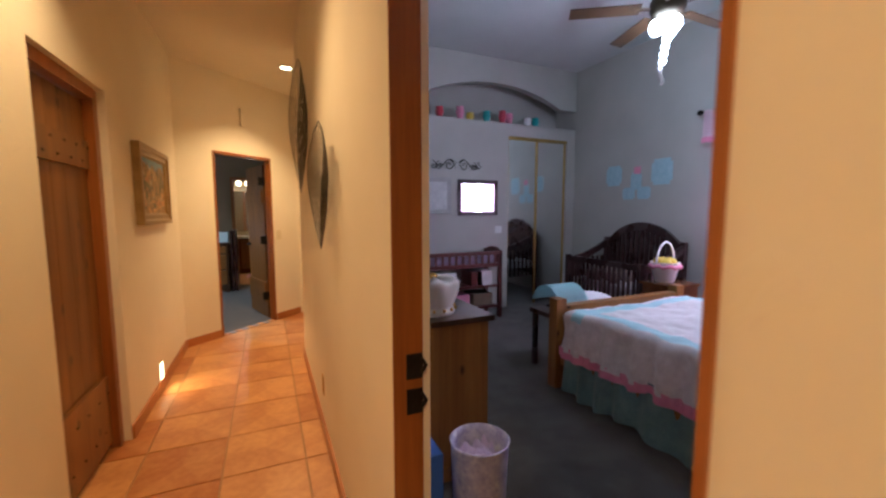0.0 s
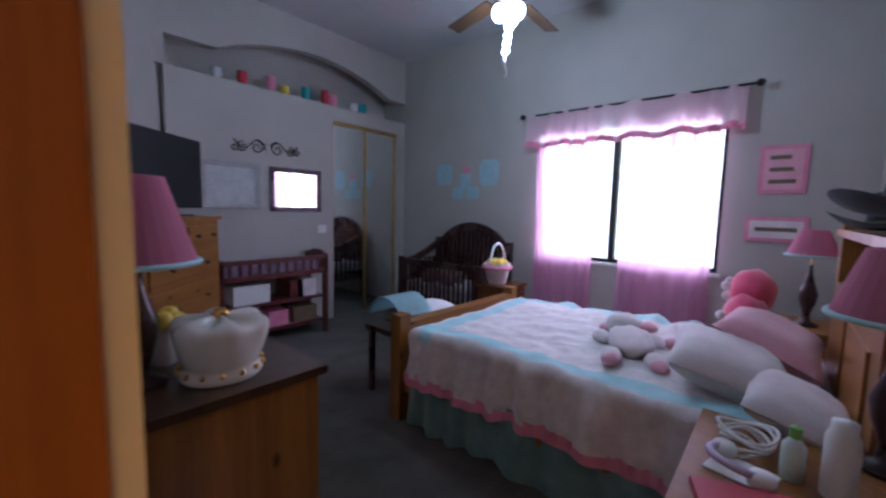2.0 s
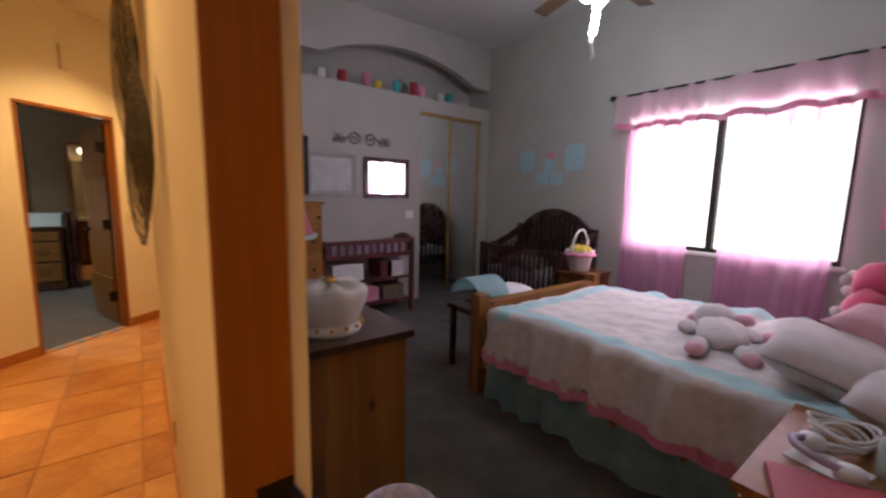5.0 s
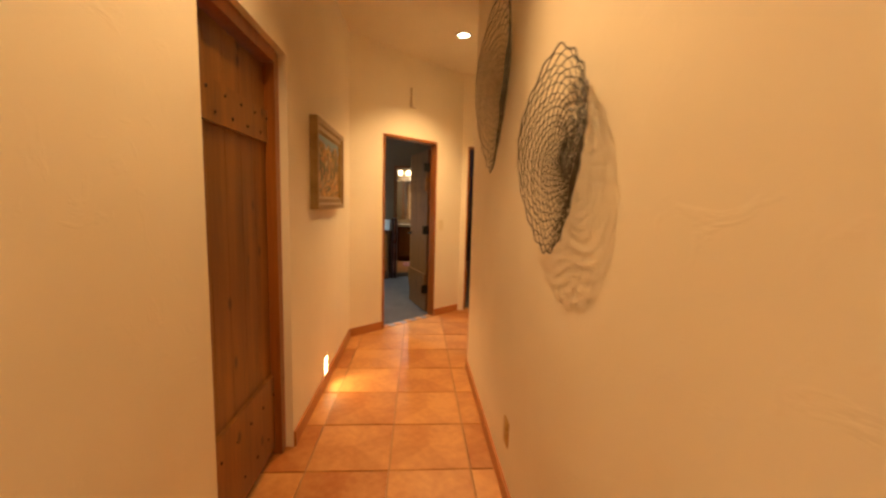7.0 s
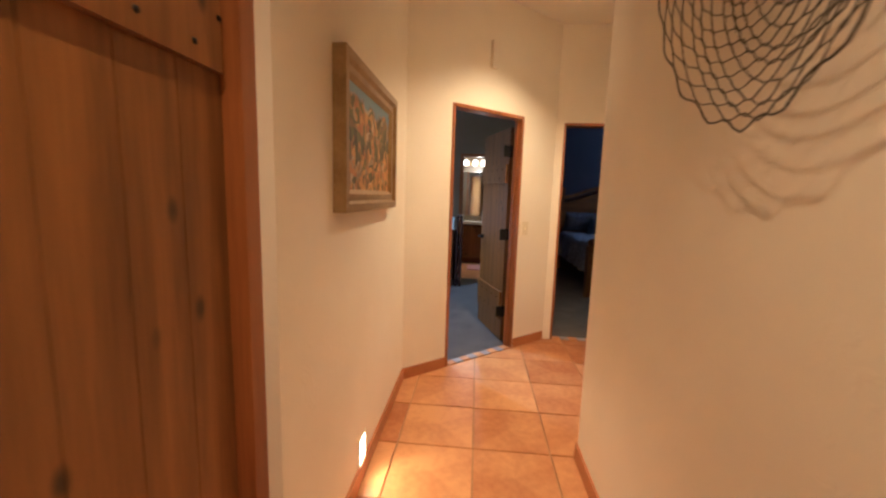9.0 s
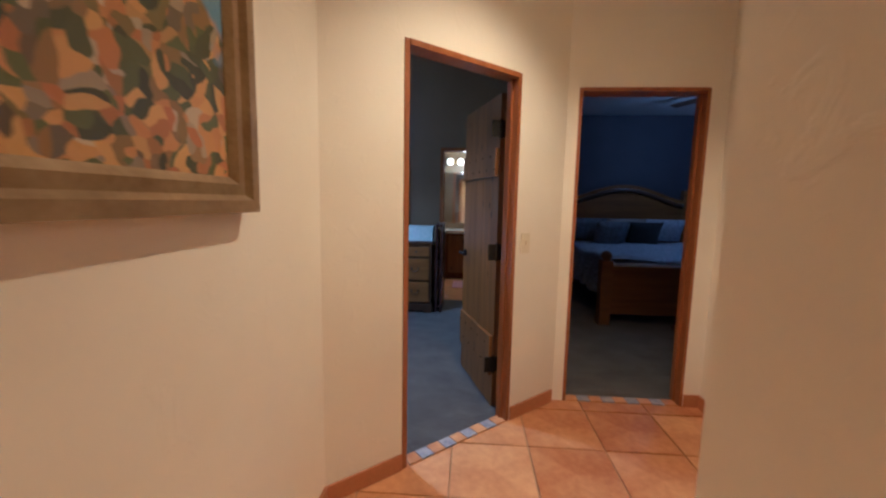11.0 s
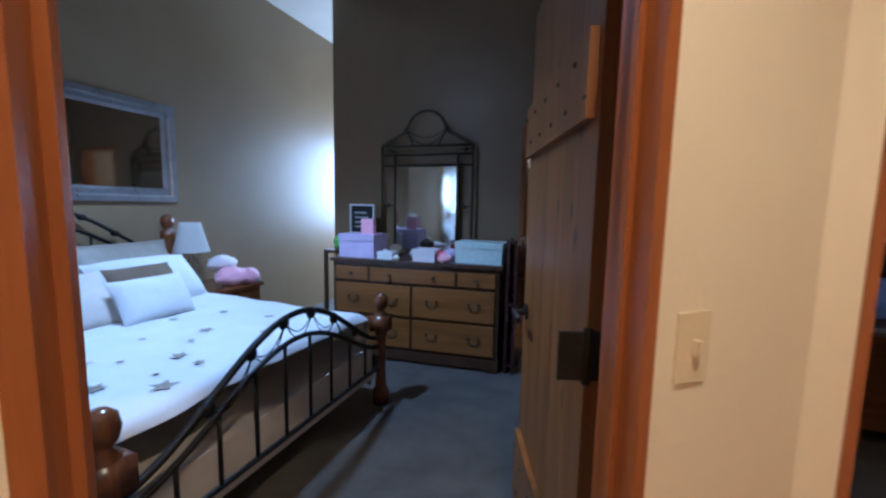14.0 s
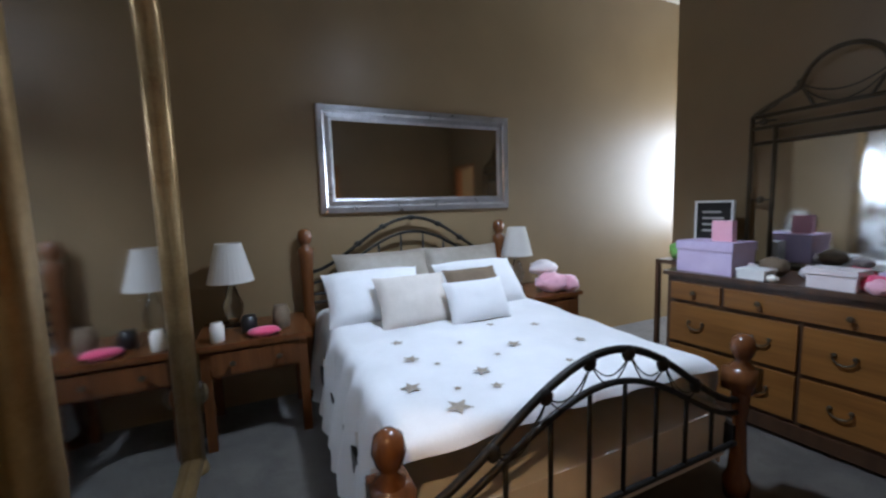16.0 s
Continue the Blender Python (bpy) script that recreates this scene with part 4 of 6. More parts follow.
cn = case_piece("nightstand", pose(5.58, 0.32, 0, 0, 0, 180), 0.48, 0.55, 0.72, [(0.48, 0.66, 1), (0.14, 0.47, 1)], PINE, PINE_X, "pine nightstand in the corner by the window", "nightstand")
shade_lamp("table_lamp", pose(5.32, 0.08, 0.72), 0.155, 0.08, 0.18, 0.48, SHADEPINK, LAMP_BASE, ESPRESSO, "small table lamp with pink shade in the corner", AQUA)
bm = bmesh.new()
b_lathe(bm, [(0.038, 0), (0.04, 0.005), (0.04, 0.17), (0.03, 0.19), (0.030, 0.215), (0.002, 0.218)], 18)
solo("spray_bottle", bm, WHITE, "white cylindrical bottle on the nightstand", "bottle", pose(3.03, 0.08, 0.70), smooth=True)
bt = thing("bottle", pose(3.05, 0.18, 0.70), "clear bottle with green cap on the nightstand", "bottle")
bm = bmesh.new()
b_lathe(bm, [(0.03, 0), (0.031, 0.1), (0.014, 0.125)], 16)
part(bt, "body", bm, MINT, smooth=True)
bm = bmesh.new()
b_lathe(bm, [(0.016, 0.125), (0.016, 0.155), (0.002, 0.157)], 14)
part(bt, "cap", bm, GREEN)
solo("book", boxes((0, 0.20, 0, 0.26, 0, 0.022)), RED, "red book with printed cover on the nightstand", "book", pose(2.72, 0.10, 0.70, 0, 0, 20), bevel=0.003)
solo("paper", boxes((0, 0.13, 0, 0.17, 0, 0.004)), WHITE, "white leaflet on the nightstand", "paper", pose(2.90, 0.23, 0.70, 0, 0, -12))
bm = bmesh.new()
for k in range(5):
    b_tube(bm, [((0.075 + 0.012 * math.sin(k * 2.3)) * math.cos(2 * math.pi * i / 26) + 0.01 * k, (0.055 + 0.008 * k) * math.sin(2 * math.pi * i / 26), 0.008 + 0.011 * k + 0.012 * math.sin(4 * math.pi * i / 26 + k)) for i in range(26)], 0.006, 6, True)
solo("coiled_cable", bm, WHITE, "coiled white and grey cable on the nightstand", "cable", pose(3.14, 0.30, 0.70), smooth=True)
hp = thing("headphones", pose(3.00, 0.30, 0.704, 0, 0, 40), "violet and white headphones lying on the nightstand", "headphones")
bm = bmesh.new()
b_tube(bm, [(0.08 * math.cos(math.pi * i / 14), 0.09 * math.sin(math.pi * i / 14), 0.02 + 0.02 * math.sin(math.pi * i / 14)) for i in range(15)], 0.012, 8)
part(hp, "headband", bm, LILAC, smooth=True)
for sx in (-1, 1):
    bm = bmesh.new()
    b_lathe(bm, [(0.036, 0), (0.038, 0.02), (0.03, 0.034), (0.002, 0.036)], 14, at=(0.08 * sx, 0, 0))
    part(hp, "ear_cup", bm, WHITE, smooth=True)
bm = bmesh.new()
b_blob(bm, 0, 0, 0.03, 0.03, 0.03, 0.03, 0.05, 10)
b_lathe(bm, [(0.012, 0.055), (0.014, 0.07), (0.002, 0.08)], 10)
solo("perfume_bottle", bm, BLACK, "small round black bottle on the nightstand", "bottle", pose(3.13, 0.17, 0.70), smooth=True)

# dresser by the door, with crown ornament and lamp
case_piece("dresser", pose(2.27, 1.54, 0, 0, 0, 90), 0.95, 0.54, 0.90, [(0.62, 0.84, 2), (0.38, 0.61, 1), (0.12, 0.37, 1)], PINE, PINE_X, "honey pine dresser with dark worn top beside the door", "dresser", top=DARKWOOD)
cr = thing("crown_ornament", pose(2.01, 1.72, 0.90, 0, 0, 20) @ Matrix.Diagonal((1.1, 1.1, 1.18, 1)), "pearly white ceramic crown box with gold studs", "ornament")
bm = bmesh.new()


def crown_fn(u, v):
    a = 2 * math.pi * u
    lobes = 0.5 + 0.5 * math.cos(6 * a)
    if v < 0.25:
        r, z = 0.112 + 0.006 * math.sin(v * 25), 0.18 * v
    else:
        k = (v - 0.25) / 0.75
        r = (0.112 + 0.035 * math.sin(min(k * 1.25, 1) * math.pi * 0.62)) * (1 - 0.10 * (1 - lobes) * math.sin(k * math.pi)) * math.sqrt(max(0.0, 1 - k ** 5))
        z = 0.045 + 0.125 * math.sin(k * math.pi / 2) - 0.02 * (1 - lobes) * k
    return Vector((r * math.cos(a), r * math.sin(a), z))


b_grid(bm, 60, 26, crown_fn)
part(cr, "shell", bm, CERAMIC, smooth=True)
for k in range(14):
    a = 2 * math.pi * k / 14
    bm = bmesh.new()
    b_blob(bm, 0.118 * math.cos(a), 0.118 * math.sin(a), 0.026, 0.008, 0.008, 0.008, 0, 6)
    part(cr, "gold_stud", bm, GOLD, smooth=True)
bm = bmesh.new()
b_lathe(bm, [(0.012, 0.150), (0.022, 0.162), (0.028, 0.170), (0.016, 0.182), (0.002, 0.186)], 12)
part(cr, "gold_finial", bm, GOLD, smooth=True)
shade_lamp("table_lamp", pose(1.80, 1.80, 0.90), 0.17, 0.085, 0.26, 0.37, SHADEPINK, [(0.07, 0), (0.07, 0.012), (0.02, 0.03), (0.05, 0.14), (0.055, 0.2), (0.02, 0.30), (0.012, 0.38)], ESPRESSO, "table lamp with pink shade and aqua trim on the dresser", AQUA)
bm = bmesh.new()
for k in range(7):
    a = 2 * math.pi * k / 7
    b_blob(bm, 0.05 * math.cos(a), 0.05 * math.sin(a), 0.14 + 0.02 * (k % 2), 0.035, 0.035, 0.03, 0.2, 8, k)
solo("flower_bunch", bm, YELLOW, "yellow artificial flowers in a white pot on the dresser", "flowers", pose(1.90, 1.96, 0.90), smooth=True)
bm = bmesh.new()
b_lathe(bm, [(0.04, 0), (0.055, 0.07), (0.05, 0.12), (0.04, 0.12), (0.035, 0.02), (0.002, 0.02)], 16)
solo("flower_pot", bm, CERAMIC, "small white flower pot on the dresser", "pot", pose(1.90, 1.96, 0.90), smooth=True)

# waste bin
wb = thing("waste_bin", pose(2.0, 1.14, 0.004), "round white waste bin with violet floral pattern", "waste bin")
bm = bmesh.new()
b_lathe(bm, [(0.105, 0), (0.11, 0.01), (0.13, 0.46), (0.136, 0.47), (0.128, 0.472), (0.122, 0.44), (0.10, 0.02), (0.002, 0.02)], 28)
part(wb, "bucket", bm, surface("violet_floral", (0.30, 0.27, 0.50), (0.82, 0.80, 0.84), 0.45, 22, 60, 0.05), smooth=True)
bm = bmesh.new()
b_grid(bm, 16, 16, lambda u, v: Vector(((2 * u - 1) * 0.085, (2 * v - 1) * 0.085, 0.40 + 0.05 * noise.noise(Vector((u * 5, v * 5, 1))))))
part(wb, "liner_and_rubbish", bm, LILAC, smooth=True)
bm = boxes((0, 0.06, 0, 0.25, 0, 0.42))
solo("storage_bag", bm, BLUE, "blue bag between bin and dresser", "bag", pose(1.78, 1.18, 0.004), bevel=0.02)

# chest of drawers and television in front of the angled wall
case_piece("chest_of_drawers", pose(2.13, 3.30, 0, 0, 0, 45), 0.95, 0.45, 1.36, [(1.14, 1.30, 2), (0.9, 1.13, 1), (0.64, 0.89, 1), (0.38, 0.63, 1), (0.12, 0.37, 1)], PINE, PINE_X, "tall honey pine chest of drawers under the television", "chest of drawers")
tv = thing("television", pose(2.41, 3.93, 1.36, 0, 0, 40), "black flat-screen television on the pine chest", "television")
part(tv, "screen", boxes((-0.42, 0.42, -0.03, 0.0, 0.06, 0.60)), BLACK, 0.01)
part(tv, "housing", boxes((-0.36, 0.36, 0.0, 0.05, 0.1, 0.52)), BLACK, 0.015)
part(tv, "stand", boxes((-0.2, 0.2, -0.1, 0.1, 0, 0.012), (-0.03, 0.03, 0.0, 0.03, 0.012, 0.1)), BLACK, 0.004)


def changing_table():
    t = thing("changing_table", pose(2.96, 4.48, 0.004), "dark cherry changing table with slatted rail and baskets", "changing table")
    w, d = 1.22, 0.44
    for x in (0, w - 0.05):
        for y in (0, d - 0.05):
            part(t, "leg", boxes((x, x + 0.05, y, y + 0.05, 0, 0.92)), CHERRY, 0.006)
    part(t, "shelf", boxes((0.05, w - 0.05, 0.02, d - 0.02, 0.14, 0.17)), CHERRY, 0.004)
    part(t, "shelf", boxes((0.05, w - 0.05, 0.02, d - 0.02, 0.42, 0.45)), CHERRY, 0.004)
    part(t, "changing_top", boxes((0.05, w - 0.05, 0.02, d - 0.02, 0.72, 0.75)), CHERRY, 0.004)
    part(t, "rail", boxes((0.05, w - 0.05, 0.005, 0.035, 0.86, 0.91), (0.05, w - 0.05, 0.005, 0.035, 0.70, 0.75)), CHERRY, 0.004)
    for k in range(11):
        x = 0.11 + k * (w - 0.22) / 10
        part(t, "slat", boxes((x - 0.018, x + 0.018, 0.012, 0.026, 0.75, 0.86)), CHERRY, 0.002)
    for x in (0.0, w - 0.04):
        bm = bmesh.new()
        b_grid(bm, 14, 1, lambda u, v: Vector((x + 0.04 * v, u * d, 0.90 + 0.06 * math.sin(math.pi * u))))
        r = bmesh.ops.extrude_face_region(bm, geom=bm.faces[:])
        for v in [e for e in r["geom"] if isinstance(e, bmesh.types.BMVert)]:
            v.co.z = 0.70
        part(t, "side_panel", bm, CHERRY)
    part(t, "pad", boxes((0.08, w - 0.08, 0.06, d - 0.06, 0.751, 0.84)), LILAC, 0.03)


changing_table()
for x, wd, mt, lb in ((3.11, 0.38, WHITE, "white storage basket on the changing table"), (3.72, 0.16, CHERRY, "dark red box on the changing table"), (3.81, 0.24, PLUSH, "folded white blanket on the changing table")):
    solo("storage_basket", boxes((0, wd, 0, 0.32, 0, 0.19)), mt, lb, "basket", pose(x, 4.53, 0.455), bevel=0.02)
for x, wd, mt, lb in ((3.06, 0.34, WHITE, "white nappy box under the changing table"), (3.48, 0.22, PINK, "pink box under the changing table"), (3.76, 0.3, BROWN, "brown basket under the changing table")):
    solo("storage_box", boxes((0, wd, 0, 0.3, 0, 0.16)), mt, lb, "box", pose(x, 4.54, 0.176), bevel=0.015)


def crib():
    """Dark crib along the window wall: tall arched back, low slatted front and ends. Local x along the wall, y into the room negative."""
    t = thing("crib", pose(5.80, 4.14, 0.004, 0, 0, -90), "dark espresso wooden crib with an arched slatted back", "crib")
    w, d = 1.28, 0.78
    bm = bmesh.new()

    def arch(x):
        u = x / w
        return 1.06 + 0.24 * math.sin(math.pi * min(max((u - 0.08) / 0.84, 0), 1)) ** 0.7
    pts = [w * i / 30 for i in range(31)]
    for a, b in zip(pts, pts[1:]):
        vs = [bm.verts.new(c) for c in ((a, -0.05, arch(a) - 0.11), (b, -0.05, arch(b) - 0.11), (b, -0.05, arch(b)), (a, -0.05, arch(a)),
                                        (a, 0, arch(a) - 0.11), (b, 0, arch(b) - 0.11), (b, 0, arch(b)), (a, 0, arch(a)))]
        for f in ((0, 1, 2, 3), (7, 6, 5, 4), (0, 4, 5, 1), (3, 2, 6, 7)):
            bm.faces.new([vs[i] for i in f])
    bmesh.ops.remove_doubles(bm, verts=bm.verts, dist=1e-4)
    part(t, "arched_back_rail", bm, ESPRESSO)
    for k in range(15):
        x = 0.09 + k * (w - 0.18) / 14
        part(t, "slat", boxes((x - 0.028, x + 0.028, -0.035, -0.015, 0.3, arch(x) - 0.08)), ESPRESSO, 0.003)
    for x in (0, w - 0.06):
        part(t, "post", boxes((x, x + 0.06, -0.06, 0, 0, 1.08)), ESPRESSO, 0.008)
        part(t, "post", boxes((x, x + 0.06, -d, -d + 0.06, 0, 0.86)), ESPRESSO, 0.008)
        bm = bmesh.new()
        b_grid(bm, 12, 1, lambda u, v: Vector((x + 0.01 + 0.04 * v, -0.06 - u * (d - 0.12), 1.04 - 0.20 * math.sin(u * math.pi / 2))))
        r = bmesh.ops.extrude_face_region(bm, geom=bm.faces[:])
        for v in [e for e in r["geom"] if isinstance(e, bmesh.types.BMVert)]:
            v.co.z -= 0.09
        part(t, "end_rail", bm, ESPRESSO)
        for k in range(7):
            y = -0.12 - k * (d - 0.24) / 6
            part(t, "slat", boxes((x + 0.02, x + 0.04, y - 0.02, y + 0.02, 0.28, 0.82)), ESPRESSO, 0.003)
    part(t, "front_rail", boxes((0.06, w - 0.06, -d + 0.01, -d + 0.05, 0.78, 0.85), (0.06, w - 0.06, -d + 0.01, -d + 0.05, 0.22, 0.30)), ESPRESSO, 0.006)
    for k in range(15):
        x = 0.12 + k * (w - 0.24) / 14
        part(t, "slat", boxes((x - 0.018, x + 0.018, -d + 0.02, -d + 0.04, 0.3, 0.78)), ESPRESSO, 0.003)
    part(t, "mattress", boxes((0.06, w - 0.06, -d + 0.06, -0.06, 0.42, 0.55)), SHEET, 0.03)


crib()
bm = bmesh.new()
for k in range(9):
    b_blob(bm, 0.12 * (k % 3) - 0.12, 0.16 * (k // 3), 0.08 + 0.05 * (k % 2), 0.09, 0.09, 0.09, 0.2, 8, k)
solo("toy_pile", bm, surface("mixed_dark_plush", (0.03, 0.03, 0.04), (0.35, 0.25, 0.18), 0.9, 14, 80, 0.3), "pile of dark and brown plush toys in the crib", "plush toy", pose(5.35, 3.45, 0.545), smooth=True)
tb = case_piece("side_table", pose(4.98, 2.80, 0, 0, 0, -90), 0.36, 0.42, 0.70, [(0.5, 0.64, 1)], REDWOOD, REDWOOD, "small dark wooden table between bed and crib", "side table")
eb = thing("gift_basket", pose(5.15, 2.66, 0.70), "white basket with tall handle, pink bow and yellow filling", "basket")
bm = bmesh.new()
b_lathe(bm, [(0.09, 0), (0.10, 0.01), (0.15, 0.2), (0.155, 0.21), (0.145, 0.21), (0.10, 0.03), (0.002, 0.03)], 22)
part(eb, "bowl", bm, PLUSH, smooth=True)
bm = bmesh.new()
b_tube(bm, [(0.14 * math.cos(math.pi * i / 16), 0, 0.2 + 0.22 * math.sin(math.pi * i / 16)) for i in range(17)], 0.012, 8)
part(eb, "handle", bm, WHITE, smooth=True)
bm = bmesh.new()
for k in range(6):
    b_blob(bm, 0.07 * math.cos(k), 0.07 * math.sin(k), 0.21, 0.05, 0.05, 0.05, 0.2, 8, k)
part(eb, "filling", bm, YELLOW, smooth=True)
bm = bmesh.new()
b_tube(bm, [(0.152 * math.cos(2 * math.pi * i / 24), 0.152 * math.sin(2 * math.pi * i / 24), 0.17 + 0.012 * math.sin(i * 2.1)) for i in range(24)], 0.02, 6, True)
part(eb, "bow", bm, PINK, smooth=True)

# baby seat at the foot of the bed
bs_ = thing("baby_seat", pose(3.70, 2.66, 0.004), "pale blue baby bath seat on a dark bench", "baby seat")
bm = bmesh.new()
b_grid(bm, 18, 8, lambda u, v: Vector((0.34 * (v - 0.5), 0.22 * math.cos(math.pi * (0.1 + 0.75 * u)), 0.54 + 0.24 * math.sin(math.pi * (0.1 + 0.75 * u)))))
bmesh.ops.solidify(bm, geom=bm.faces[:], thickness=0.02)
part(bs_, "shell", bm, AQUA, smooth=True)
part(bs_, "stool", boxes((-0.2, 0.62, -0.16, 0.2, 0.50, 0.54), (-0.18, -0.14, -0.14, -0.10, 0, 0.50), (0.56, 0.60, -0.14, -0.10, 0, 0.50), (-0.18, -0.14, 0.14, 0.18, 0, 0.50), (0.56, 0.60, 0.14, 0.18, 0, 0.50)), ESPRESSO, 0.006)
cushion("folded_towel", pose(4.10, 2.68, 0.60, 90, 0, 5), 0.4, 0.3, 0.13, SHEET, "white folded towel on the bench by the footboard", 4, "towel")

# window, curtains, valance
win = thing("window_1", pose(5.85, 0.70, 0.95), "sliding window with dark metal frame", "window")
win["kind"] = "structure"
part(win, "frame", boxes((0.04, 0.10, 0, 1.85, 0, 0.04), (0.04, 0.10, 0, 1.85, 1.33, 1.37), (0.04, 0.10, 0, 0.035, 0.04, 1.33), (0.04, 0.10, 1.815, 1.85, 0.04, 1.33), (0.03, 0.11, 0.955, 1.015, 0.04, 1.33)), IRON, 0.004)
pane = part(win, "pane", boxes((0.065, 0.071, 0.035, 1.815, 0.04, 1.33)), GLASS)
pane.visible_shadow = False
part(win, "sill", boxes((-0.03, 0.05, -0.03, 1.88, -0.03, 0.0)), WHITE, 0.005)


def curtain(y0, y1, z0, z1, x, label):
    t = thing("curtain", pose(x, y0, z0), label, "curtain", "pink sheer curtains")
    bm = bmesh.new()
    b_grid(bm, 90, 20, lambda u, v: Vector((0.028 * math.sin(u * 44 + 3 * math.sin(u * 7)) * (1 - 0.35 * v), u * (y1 - y0) + 0.01 * math.sin(v * 9 + u * 20), v * (z1 - z0))))
    part(t, "cloth", bm, SHEERPINK, smooth=True)


curtain(0.74, 1.58, 0.42, 2.42, 5.78, "sheer pink curtain panel hanging below the sill")
curtain(1.84, 2.57, 0.42, 2.42, 5.78, "sheer pink curtain panel hanging below the sill")
va = thing("valance", pose(5.73, 0.58, 2.20), "pale pink valance with pink ruffled hem", "curtain")
bm = bmesh.new()
b_grid(bm, 110, 8, lambda u, v: Vector((0.03 * math.sin(u * 60 + 4 * math.sin(u * 9)) * (1 - 0.5 * v), u * 2.12, v * 0.32 + 0.012 * math.sin(u * 34))))
part(va, "cloth", bm, VALANCE, smooth=True)
bm = bmesh.new()
b_grid(bm, 160, 3, lambda u, v: Vector((0.035 * math.sin(u * 60 + 4 * math.sin(u * 9)) - 0.004, u * 2.12, v * 0.06 - 0.03 + 0.012 * math.sin(u * 34))))
part(va, "hem", bm, PINK, smooth=True)
rod = thing("curtain_rod", pose(5.735, 0.50, 2.52), "dark iron curtain rod with ball finials", "curtain rod")
bm = bmesh.new()
b_tube(bm, [(0, 0.02, 0), (0, 2.24, 0)], 0.011, 8)
part(rod, "bar", bm, IRON)
bm = bmesh.new()
for y in (0.0, 2.26):
    b_blob(bm, 0, y, 0, 0.03, 0.035, 0.03, 0, 10)
part(rod, "finials", bm, IRON, smooth=True)
part(rod, "brackets", boxes((0, 0.115, 0.1, 0.115, -0.012, 0.006), (0, 0.115, 2.14, 2.155, -0.012, 0.006)), IRON)

# pictures and signs
f1 = thing("framed_print", pose(3.28, 4.95, 1.66), "faded print in a wide grey frame", "picture")
frame_parts(f1, 0.62, 0.50, 0.06, 0.03, GREYFRAME)
part(f1, "print", boxes((-0.26, 0.26, -0.012, -0.002, -0.2, 0.2)), PAPER)
f2 = thing("framed_mirror", pose(4.03, 4.95, 1.64), "small mirror in a dark wooden frame", "mirror")
frame_parts(f2, 0.66, 0.50, 0.055, 0.03, ESPRESSO)
part(f2, "glass", boxes((-0.28, 0.28, -0.012, -0.002, -0.2, 0.2)), MIRROR)


def scroll(bm, cx, cz, r, turns, start, flip, y=-0.012, w=0.006):
    pts = []
    for i in range(40):
        k = i / 39
        a = start + flip * turns * 2 * math.pi * k
        rr = r * (1 - 0.8 * k)
        pts.append((cx + rr * math.cos(a), y, cz + rr * math.sin(a)))
    b_tube(bm, pts, w, 5)


sc = thing("wall_scroll", pose(3.68, 4.95, 2.08), "dark wrought-iron scroll ornament above the frames", "wall ornament")
bm = bmesh.new()
for sx in (-1, 1):
    scroll(bm, sx * 0.12, 0.0, 0.075, 1.3, math.pi / 2, sx)
    scroll(bm, sx * 0.27, -0.01, 0.06, 1.3, math.pi / 2, -sx)
    b_tube(bm, [(sx * (0.03 + 0.34 * k / 12), -0.012, 0.05 * math.sin(k / 12 * math.pi * 2.2) + 0.03) for k in range(13)], 0.006, 5)
    scroll(bm, sx * 0.36, -0.02, 0.04, 1.1, 0, sx)
b_tube(bm, [(-0.03, -0.012, 0), (0, -0.012, 0.09), (0.03, -0.012, 0), (0, -0.012, -0.06)], 0.006, 5, True)
part(sc, "scrolls", bm, IRON)
for z0, z1, y0, y1, lb, bars in ((1.65, 2.03, 0.14, 0.46, "square pink framed sign with dark lettering bars", 3), (1.26, 1.46, 0.10, 0.52, "small oblong pink framed sign with plain bars", 1)):
    s = thing("wall_sign", pose(5.85, y0, z0), lb, "sign", "pink signs by the window")
    part(s, "board", boxes((-0.02, -0.001, 0, y1 - y0, 0, z1 - z0)), PINK, 0.003)
    part(s, "face", boxes((-0.024, -0.021, 0.03, y1 - y0 - 0.03, 0.03, z1 - z0 - 0.03)), PINKPLUSH if bars > 1 else PLUSH)
    bm = bmesh.new()
    for k in range(bars):
        z = (z1 - z0) * (k + 1) / (bars + 1)
        b_box(bm, -0.027, -0.025, 0.07 + 0.02 * k, y1 - y0 - 0.07, z - 0.016, z + 0.016)
    part(s, "lettering_bars", bm, BROWN)


def decal(m, label):
    t = thing("butterfly_decal", m, label, "wall decal")
    for x, z, w, h in ((-0.33, 0.05, 0.12, 0.12), (0.33, 0.05, 0.13, 0.14), (-0.10, -0.17, 0.09, 0.07), (0.11, -0.17, 0.09, 0.07), (0.0, -0.03, 0.075, 0.10)):
        bm = boxes((x - w, x + w, -0.004, -0.0005, z - h * 0.72, z + h * 0.72), (x - w * 0.78, x + w * 0.78, -0.0045, -0.0005, z - h, z + h))
        part(t, "petal", bm, DECAL, 0.001)
    part(t, "heart", boxes((-0.03, 0.06, -0.007, -0.005, 0.05, 0.13)), PINK, 0.001)


decal(pose(5.848, 3.70, 1.88, 0, 0, -90) @ Matrix.Diagonal((1.2, 1, 1.15, 1)), "pale aqua flower decals on the wall over the crib")

